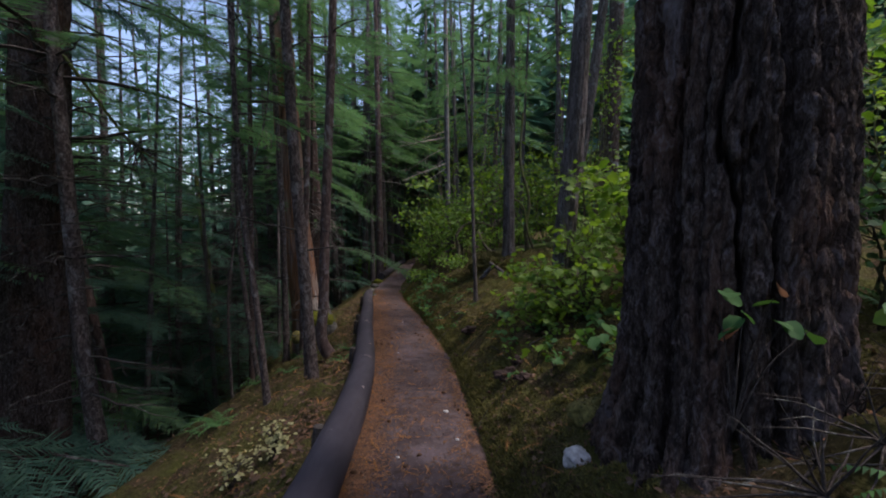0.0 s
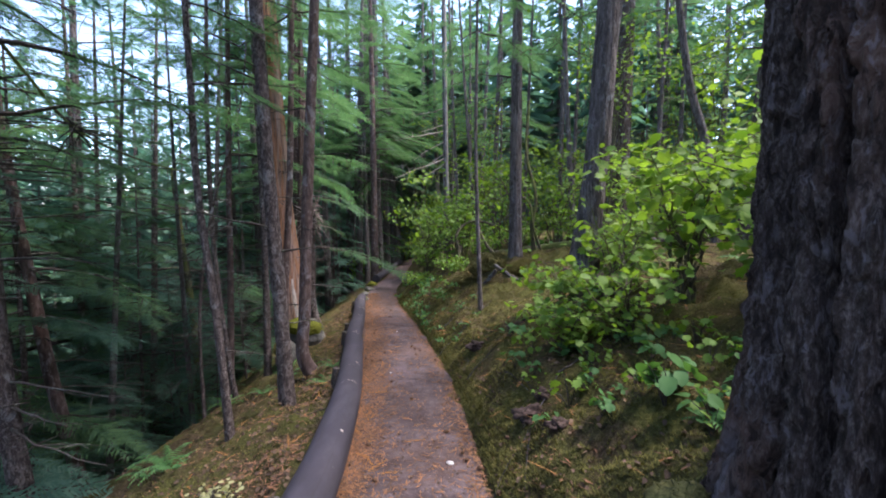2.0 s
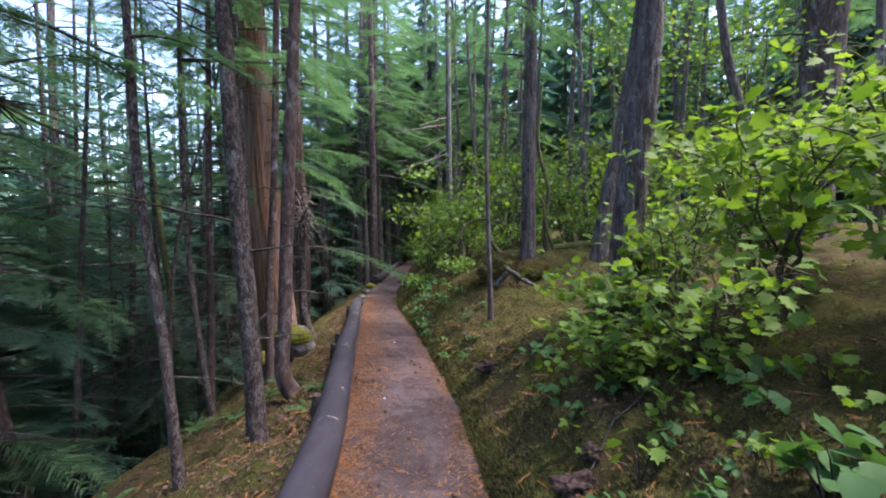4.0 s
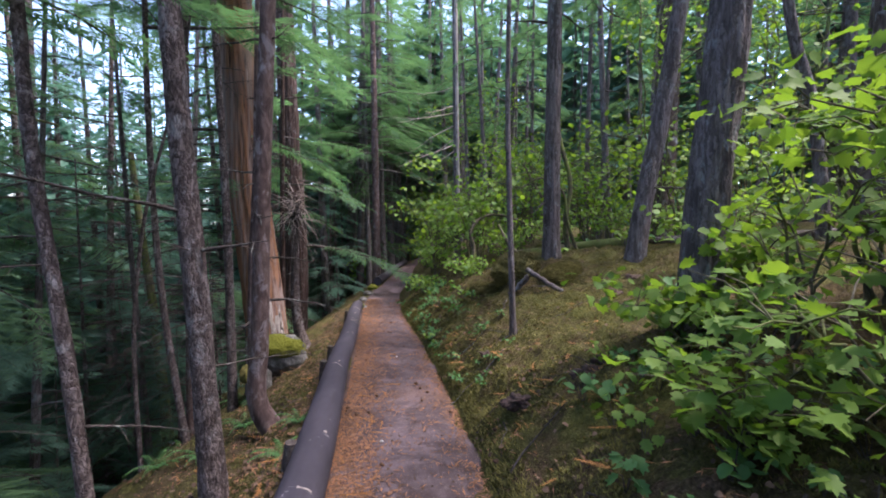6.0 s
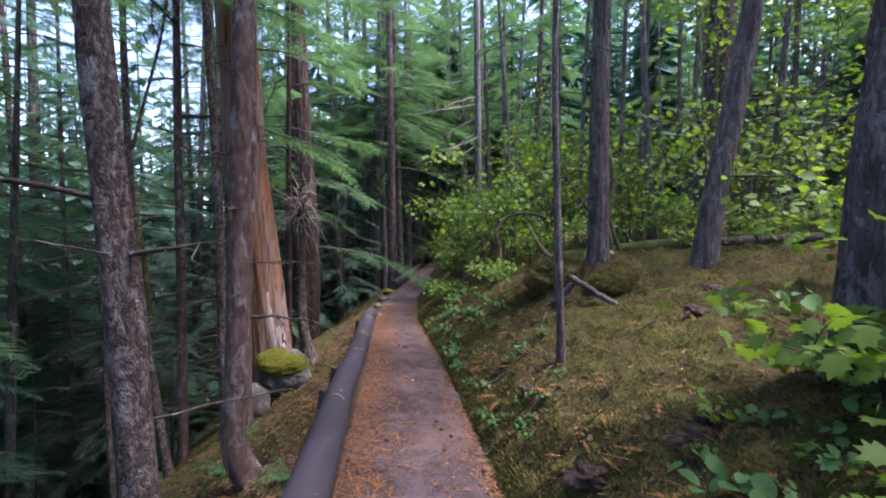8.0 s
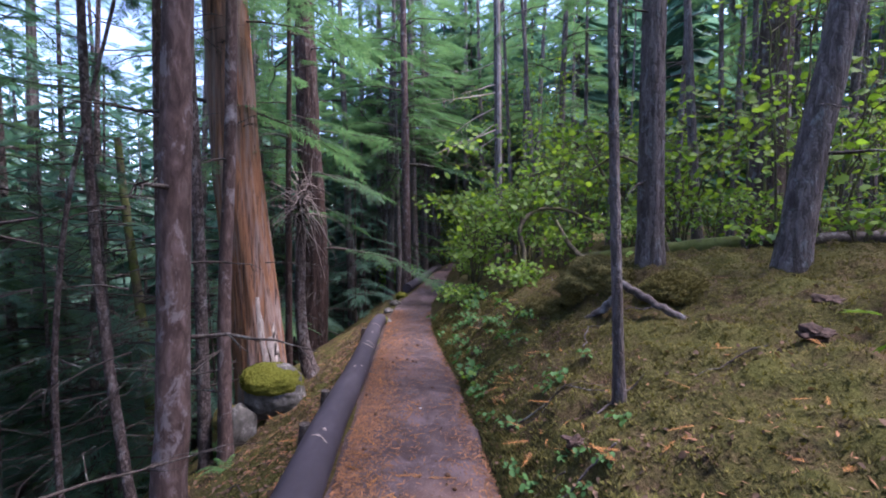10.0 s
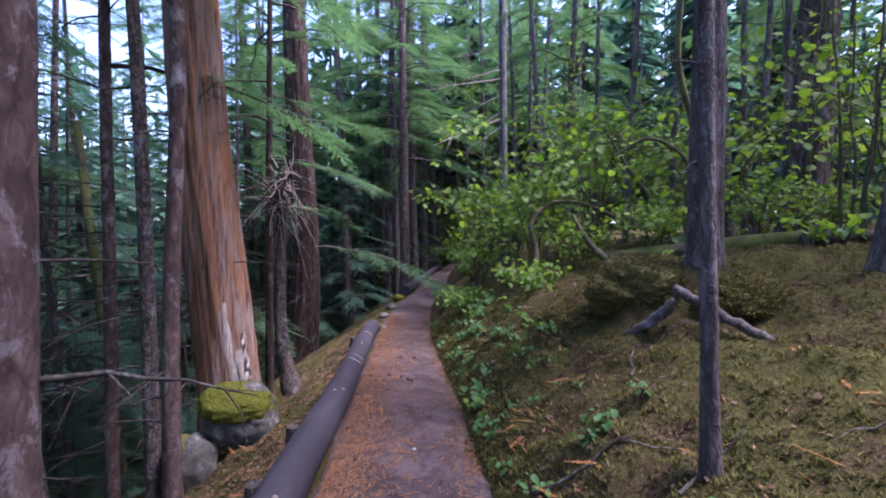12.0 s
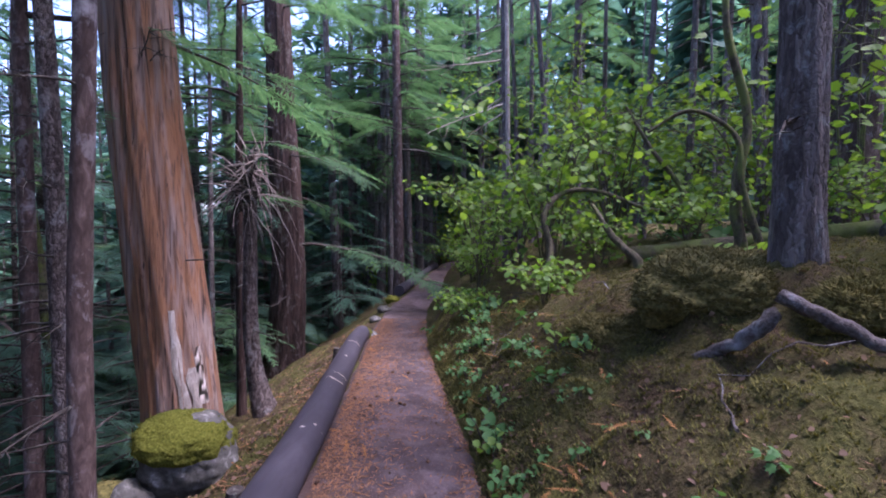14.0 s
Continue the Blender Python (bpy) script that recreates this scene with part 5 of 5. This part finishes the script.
twig_burst((-4.33, 5.87, 2.77), (0.4, 0.1, -0.2), 12, 0.6, M_DEADWOOD, "dark radiating dead twigs on a hemlock limb", spread=0.9, droop=0.2, rad=0.013, jitter=0.05)
mossy_arm([(-4.86, 5.32, 0.0), (-4.86, 5.32, 3.9), (-4.6, 5.6, 3.3), (-4.33, 5.87, 2.77), (-3.8, 6.1, 2.45), (-3.3, 6.3, 2.3)][1:], 0.022, "dark drooping dead limb with a burst of twigs")
twig_burst((1.75, 1.75, 0.75), (-0.5, -0.5, 0.15), 22, 0.6, M_DEADWOOD, "tangle of thin dead twigs at the foot of the old fir", spread=0.6, droop=0.3, rad=0.005)
for tx, ty in ((1.6, 1.45), (2.0, 1.55), (1.3, 1.35), (2.3, 1.8), (1.85, 1.25)):
    twig_burst((tx, ty, ground_z(tx, ty) + 0.03), (-0.3, -0.3, 0.25), 12, 0.55, M_DEADWOOD, "tangle of dark dead twigs and fallen needles", spread=0.8, droop=0.25, rad=0.006)
maple(2.75, 2.5, 6, 1.1, 0.6, 420, 0.075, "leafy undergrowth behind the old fir", mat=M_HERB, clump=0.16, low=0.1, name="undergrowth_shrub")
maple(2.6, 1.7, 6, 0.7, 0.45, 300, 0.07, "leafy undergrowth beside the old fir", mat=M_HERB, clump=0.13, low=0.1, name="undergrowth_shrub")
maple(3.6, 2.9, 6, 2.2, 0.9, 420, 0.10, BRIGHT, clump=0.25, low=0.2)
twig_burst((1.45, 1.55, 0.72), (-0.6, -0.2, 0.35), 7, 0.5, M_DEADWOOD, "pale thin twigs at the foot of the old fir", spread=0.5, droop=0.3, rad=0.004)


def leafy_twig(base, spots, size, mats, label):
    ob = thing("leafy_twig", base, label, "plant", "small plants")
    for i, sp in enumerate(spots):
        e = np.array(sp) - np.array(base)
        acc = Acc()
        tube(acc, smooth_path([np.zeros(3), e * 0.5 + np.array([0, 0, 0.08]), e], 7), [0.005, 0.0045, 0.004, 0.003, 0.003, 0.002, 0.002], 5)
        part("stem", acc.mesh("stem", M_DEADWOOD), ob)
        for k in range(2):
            acc = Acc()
            lay_leaf(acc, OVAL_LEAF, e + rng.normal(0, 0.025, 3), size * rng.uniform(0.8, 1.15), 0.5)
            part("leaf", acc.mesh("leaf", mats[(i + k) % len(mats)]), ob)


leafy_twig((1.20, 1.66, 0.80), [(1.15, 1.72, 1.36), (1.24, 1.68, 1.30), (1.22, 1.66, 1.24), (1.36, 1.68, 1.35), (1.40, 1.66, 1.26), (1.50, 1.66, 1.22)], 0.072, [M_HERB, M_HERB, M_HERB, M_PINK, M_HERB], "twig with pale green and pinkish oval leaves")
leafy_twig((1.95, 1.6, 0.85), [(1.75, 1.55, 1.65), (1.9, 1.55, 1.5), (1.7, 1.5, 1.35), (1.85, 1.5, 1.2), (2.0, 1.5, 1.75)], 0.085, [M_MAPLE, M_HERB], "leafy twig beside the old fir trunk")

# ---------------------------------------------------------------- ground plants
maple(-1.52, 3.62, 6, 0.30, 0.20, 150, 0.040, "small shrub with pale cream-yellow leaves beside the log", SMALL_LEAF, M_PALE, "pale_shrub", mossy=False, clump=0.05, single=150, low=0.2, group="small plants")
maple(-1.72, 3.25, 5, 0.25, 0.22, 120, 0.045, "small shrub with pale yellow-green leaves on the slope", SMALL_LEAF, M_PALE, "pale_shrub", mossy=False, clump=0.06, single=120, low=0.1, group="small plants")


def herb_kind(leaves, height, size, shape, mat, label, name):
    ob = thing(name, (0, -200, float(lie(0, -200))), label, "plant", "small plants")
    kinds = []
    for k in range(3):
        acc = Acc()
        lay_leaf(acc, shape, np.zeros(3), 1.0, 0.3)
        kinds.append(acc.mesh("leaf", mat))
    for k in range(leaves):
        a = k * 2.4
        e = np.array([math.cos(a), math.sin(a), 0]) * height * rng.uniform(0.2, 0.8) + np.array([0, 0, height * rng.uniform(0.4, 1.0)])
        if k % 3 == 0:
            acc = Acc()
            tube(acc, np.array([(0, 0, -0.03), e * 0.5 + np.array([0, 0, 0.03]), e]), [0.004, 0.003, 0.002], 4, caps=False)
            part("stem", acc.mesh("stem", M_DEADWOOD), ob)
        part("leaf", kinds[k % 3], ob, at=Matrix.Translation(e) @ Matrix.Rotation(rng.uniform(0, 6.28), 4, "Z") @ Matrix.Scale(size * rng.uniform(0.7, 1.2), 4))
    return ob


def fern_kind(fronds, length):
    ob = thing("fern", (1, -200, float(lie(1, -200))), "small green fern growing in the moss", "fern", "ferns")
    for k in range(fronds):
        a = k * 2.4 + rng.uniform(-0.3, 0.3)
        acc = Acc()
        s = np.linspace(0, 1, 15)
        d = np.array([math.cos(a), math.sin(a), 0])
        side = np.array([-d[1], d[0], 0])
        for u in s[1:]:
            p = d * length * u + np.array([0, 0, length * (0.9 * u - 0.75 * u * u)])
            for sg in (-1, 1):
                e = p + (side * sg + d * 0.35) * length * 0.26 * (1.05 - u) + np.array([0, 0, -0.02])
                w = d * length * 0.035
                acc.add(np.array([p - w, e, p + w]), np.array([[0, 1, 2]]))
        part("frond", acc.mesh("frond", M_HERB), ob)
    return ob


HERBS = [herb_kind(12, 0.20, 0.075, OVAL_LEAF, M_HERB, "low herb with dark green oval leaves on the bank", "herb"),
         herb_kind(9, 0.15, 0.085, MAPLE_LEAF, M_HERB, "low seedling with green lobed leaves on the bank", "seedling"),
         herb_kind(10, 0.26, 0.085, MAPLE_LEAF, M_MAPLE, "young maple seedling with light green leaves", "seedling"), fern_kind(7, 0.30)]


def sow(kind, x, y, scale):
    ob = copy_thing(HERBS[kind], Matrix.Translation((x, y, ground_z(x, y))) @ Matrix.Rotation(rng.uniform(0, 6.28), 4, "Z"))
    ob.scale = (scale,) * 3


for k in range(84):                                  # bank close to the old fir
    sy = rng.uniform(2.9, 6.4)
    sow(int(rng.choice([0, 1, 1, 2, 2])), np.interp(sy, EDGE_Y, EDGE_R) + 0.3 + rng.uniform(0, 1) ** 0.7 * 1.3, sy, rng.uniform(0.45, 1.05))
for k in range(34):                                  # behind and beside the old fir
    sow(int(rng.choice([0, 1, 3])), rng.uniform(1.2, 3.2), rng.uniform(0.9, 1.75) if k % 2 else rng.uniform(2.7, 3.4), rng.uniform(0.6, 1.3))
for k in range(40):                                  # bank beyond the thin tree
    sy = rng.uniform(9.4, 15)
    sow(int(rng.choice([0, 0, 1, 2])), np.interp(sy, EDGE_Y, EDGE_R) + rng.uniform(0.05, 0.9), sy, rng.uniform(0.5, 1.1))
for k in range(70):                                  # the lip of the bank
    sy = rng.uniform(6.8, 12.6)
    sow(int(rng.choice([0, 0, 1])), np.interp(sy, EDGE_Y, EDGE_R) + 0.08 + rng.uniform(0, 1) ** 1.5 * 0.75, sy, rng.uniform(0.28, 0.62))
for k in range(14):
    sy = rng.uniform(10.5, 14)
    sow(int(rng.choice([0, 1, 2])), rng.uniform(1.5, 4.5), sy, rng.uniform(0.9, 1.8))
for k in range(12):                                  # lower slope
    sy = rng.uniform(3, 12)
    sow(3, np.interp(sy, EDGE_Y, EDGE_L) - rng.uniform(0.7, 3.0), sy, rng.uniform(0.7, 1.3))
sow(3, -1.55, 6.35, 0.9)
sow(3, -1.62, 6.9, 0.8)
for k, h in enumerate(HERBS):
    hx, hy = 2.0 + 0.6 * k, 7.0 - 0.3 * k
    h.location = (hx, hy, ground_z(hx, hy))

# ---------------------------------------------------------------- litter
def tufts():
    """Moss blades over the banks."""
    acc = Acc()
    n = 0
    while n < 104000:
        y = 1.8 + 12.5 * rng.uniform() ** 1.2
        right = rng.uniform() < 0.84
        top = n >= 76000                             # the open mossy bank further on
        if top:
            y, right = rng.uniform(7.6, 12.5), True
        x = np.interp(y, EDGE_Y, EDGE_R) + 0.03 + rng.exponential(0.9) if right else np.interp(y, EDGE_Y, EDGE_L) - 0.32 - rng.exponential(0.8)
        if noise.noise((x * 1.7, y * 1.7, 11)) < -0.25 + rng.normal(0, 0.15):
            continue
        if top:
            x = np.interp(y, EDGE_Y, EDGE_R) + rng.uniform(0.05, 5.0)
        lip = right and n % 6 == 0 and not top
        if lip:
            x = np.interp(y, EDGE_Y, EDGE_R) + rng.normal(0.09, 0.06)
        z = ground_z(x, y)
        h = rng.uniform(0.015, 0.045) if lip else rng.uniform(0.008, 0.028)
        a = rng.uniform(0, 6.28, 3)
        v = []
        for q in a:
            d = np.array([math.cos(q), math.sin(q), 0])
            sd = np.array([-d[1], d[0], 0]) * 0.0042
            o = np.array([x, y, z - 0.004]) + d * rng.uniform(0, 0.012)
            v += [o - sd, o + sd, o + d * h * rng.uniform(0.3, 1.3) + np.array([0, 0, h])]
        acc.add(v, np.arange(9).reshape(-1, 3))
        n += 1
    tagged(new("moss", acc.mesh("moss", M_MOSS, False)), "olive-green moss and short grass over the banks", "moss", kind="stuff")


def needle_litter():
    acc = Acc()
    n = 0
    while n < 44000:
        y = 1.6 + 14 * rng.uniform() ** 1.4
        le, re = np.interp(y, EDGE_Y, EDGE_L), np.interp(y, EDGE_Y, EDGE_R)
        where = rng.uniform()
        if where < 0.42:
            x = le + 0.02 + abs(rng.normal(0, 0.10 + 0.013 * min(y, 10)))
        elif where < 0.50:
            x = re - abs(rng.normal(0, 0.10))
        elif where < 0.64:
            x = rng.uniform(le, re)
        elif where < 0.72:
            x = re + rng.exponential(0.9)
        else:
            x = le - 0.35 - rng.exponential(0.6)
        if where >= 0.50 and noise.noise((x * (3.5 if where < 0.64 else 1.1), y * (2.2 if where < 0.64 else 1.1), 21)) < 0.0 and rng.uniform() < 0.75:
            continue
        inside = le < x < re
        z = float(np.interp(y, FALL_Y, FALL_Z)) + 0.018 if inside else ground_z(x, y) + 0.012
        if inside:
            z -= 0.055 * (2 * (x - le + 0.06) / (re - le + 0.11) - 1) ** 8
        a = rng.uniform(0, 6.28)
        d = np.array([math.cos(a), math.sin(a), rng.normal(0, 0.15)]) * rng.uniform(0.012, 0.040)
        sd = np.array([-math.sin(a), math.cos(a), rng.normal(0, 0.3)]) * rng.uniform(0.002, 0.007)
        o = np.array([x, y, z])
        acc.add([o - d, o + sd, o + d, o - sd], np.array([[0, 1, 2, 3]]))
        n += 1
    tagged(new("needle_litter", acc.mesh("needle_litter", M_NEEDLELITTER, False)), "orange-brown fallen needles and leaf scraps", "litter", kind="stuff")


def leaf_litter():
    """Dry curled leaves and bark scraps over the banks."""
    acc = Acc()
    for k in range(2600):
        y = 2.0 + 11 * rng.uniform() ** 1.2 if k > 500 else rng.uniform(0.6, 3.0)
        x = np.interp(y, EDGE_Y, EDGE_R) + 0.05 + rng.exponential(1.0) if k % 4 and k > 500 else rng.uniform(0.9, 3.0) if k <= 500 else np.interp(y, EDGE_Y, EDGE_L) - 0.35 - rng.exponential(0.7)
        lay_leaf(acc, SMALL_LEAF, np.array([x, y, ground_z(x, y) + 0.02]), rng.uniform(0.014, 0.042), 0.5)
    for k in range(2600):
        y = 2.5 + 11 * rng.uniform()
        x = np.interp(y, EDGE_Y, EDGE_L) - 0.30 - rng.exponential(0.8)
        lay_leaf(acc, SMALL_LEAF, np.array([x, y, ground_z(x, y) + 0.018]), rng.uniform(0.018, 0.05), 0.4)
    for k in range(3200):
        y = 2.0 + 13 * rng.uniform() ** 1.3
        le, re = np.interp(y, EDGE_Y, EDGE_L), np.interp(y, EDGE_Y, EDGE_R)
        x = rng.uniform(le + 0.05, re - 0.02)
        lay_leaf(acc, SMALL_LEAF, np.array([x, y, float(np.interp(y, FALL_Y, FALL_Z)) + 0.022]), rng.uniform(0.006, 0.020), 0.3)
    tagged(new("leaf_litter", acc.mesh("leaf_litter", M_DRYLEAF)), "dry brown and grey curled leaves on the banks", "litter", kind="stuff")


def dead_sprays():
    """Rust-coloured fallen cedar sprays."""
    acc = Acc()
    for k in range(520):
        y = 2.2 + 11 * rng.uniform()
        if k % 5 < 3:
            x = np.interp(y, EDGE_Y, EDGE_R) + 0.15 + rng.exponential(1.0)
            z = ground_z(x, y) + 0.025
        elif k % 5 == 3:
            x = np.interp(y, EDGE_Y, EDGE_L) + 0.05 + abs(rng.normal(0, 0.30))
            z = float(np.interp(y, FALL_Y, FALL_Z)) + 0.02
        else:
            x = np.interp(y, EDGE_Y, EDGE_L) - 0.4 - rng.exponential(0.6)
            z = ground_z(x, y) + 0.025
        a = rng.uniform(0, 6.28)
        lay_fronds(acc, FROND * np.array([1, 0.5, 0.2]), [np.array([x, y, z])], [np.array([math.cos(a), math.sin(a), 0.05])], [rng.uniform(0.08, 0.2)])
    tagged(new("fallen_sprays", acc.mesh("fallen_sprays", M_RUST, False)), "rust-brown fallen cedar sprays on the ground", "litter", kind="stuff")


tufts()
needle_litter()
leaf_litter()
dead_sprays()


def cone_mesh():
    acc = Acc()
    s = np.linspace(0, 1, 9)
    tube(acc, np.stack([s * 0.045 - 0.022, 0 * s, 0 * s], -1), 0.002 + 0.013 * np.sin(s * 2.7 + 0.25), 8, lambda i, ang: 1 + 0.25 * ((np.arange(8) + i) % 2))
    return acc.mesh("cone", M_CONE)


CONE = cone_mesh()
for k in range(46):
    y = 2.6 + 10 * rng.uniform() ** 1.2
    le, re = np.interp(y, EDGE_Y, EDGE_L), np.interp(y, EDGE_Y, EDGE_R)
    x = rng.uniform(le + 0.05, re + 0.2)
    ob = new("fir_cone", CONE)
    ob.matrix_basis = Matrix.Translation((x, y, (float(np.interp(y, FALL_Y, FALL_Z)) + 0.024) if x < re else ground_z(x, y) + 0.015)) @ pose(0, 0, 0, 0, rng.uniform(-15, 15), rng.uniform(0, 360)) @ Matrix.Scale(rng.uniform(0.7, 1.15), 4)
    tagged(ob, "small dark brown fir cone on the ground", "cone", "fir cones")
for k, (x, y) in enumerate(((0.03, 4.0), (-0.35, 3.1), (0.12, 3.4), (-0.7, 6.3), (-0.9, 9.0))):
    s = 0.028 if k == 0 else 0.016
    ob = new("pebble", lump("pebble", 0, (s, s * 0.7, s * 0.5), M_PEBBLE, "", "", k * 3, 0.3))
    ob.location = (x, y, float(np.interp(y, FALL_Y, FALL_Z)) + 0.02)
    tagged(ob, "small pale pebble lying on the path", "pebble", "pebbles")


def sticks():
    for k in range(60):
        y = rng.uniform(2.6, 13)
        if k % 5 < 3:
            x = np.interp(y, EDGE_Y, EDGE_R) + 0.1 + rng.exponential(0.9)
        else:
            x = np.interp(y, EDGE_Y, EDGE_L) - 0.4 - rng.exponential(0.9)
        a, L = rng.uniform(0, 6.28), rng.uniform(0.15, 0.75)
        base = np.array([x, y, ground_z(x, y)])
        pts = []
        for u in np.linspace(-0.5, 0.5, 6):
            px, py = x + math.cos(a) * L * u, y + math.sin(a) * L * u
            pts.append((px - x + rng.normal(0, 0.01), py - y + rng.normal(0, 0.01), ground_z(px, py) - base[2] + 0.012 + rng.uniform(0, 0.015)))
        acc = Acc()
        tube(acc, np.array(pts), rng.uniform(0.003, 0.009) * (1 - 0.6 * np.linspace(0, 1, 6)), 5)
        ob = new("stick", acc.mesh("stick", M_PALEROOT if k % 4 == 0 else M_DEADWOOD))
        ob.location = base
        tagged(ob, "thin fallen stick lying on the forest floor", "stick", "sticks on the forest floor")


sticks()


# small hemlocks filling the lower side further along the path
for wk, wx, wy, ws in ((2, -4.9, 19.6, 0.7), (2, -5.4, 22.8, 0.8), (2, -6.4, 24.6, 0.9), (2, -5.2, 27.2, 0.9), (2, -7.2, 21.6, 0.9), (2, -4.0, 34.0, 0.9), (1, -11.5, 12.2, 1.35)):
    plant(wk, wx, wy, ws)


# soft young hemlocks standing all over the slope below the path
SAPLINGS = [wood_kind(4.2, 0.028, M_BARK, 36, 0.15, 1.5, 3, 0.5, M_NEEDLE_BLUE, "young hemlock sapling with soft blue-green sprays on the slope", shape=FROND_FINE, sprays=18, spray=0.19),
            wood_kind(3.0, 0.022, M_BARK, 30, 0.10, 1.3, 3, 0.4, M_NEEDLE, "low hemlock sapling with drooping green sprays on the slope", shape=FROND_FINE, sprays=18, spray=0.19)]


def sapling(kind, x, y, scale):
    ob = copy_thing(SAPLINGS[kind], Matrix.Translation((x, y, ground_z(x, y) - 0.04)) @ Matrix.Rotation(rng.uniform(0, 6.28), 4, "Z"))
    ob.scale = (scale,) * 3


for k in range(60):
    sy = 5.5 + 17 * (k + rng.uniform(0, 1)) / 60
    sapling(k % 2, float(np.interp(sy, EDGE_Y, EDGE_L)) - (4.4 if sy < 9.5 else 3.3) - rng.uniform(0, 1) ** 1.3 * 6.5, sy, rng.uniform(0.6, 1.1))
for k, young in enumerate(SAPLINGS):
    kx, ky = -9.0 - 1.5 * k, 9.0 + 3 * k
    young.location = (kx, ky, ground_z(kx, ky))
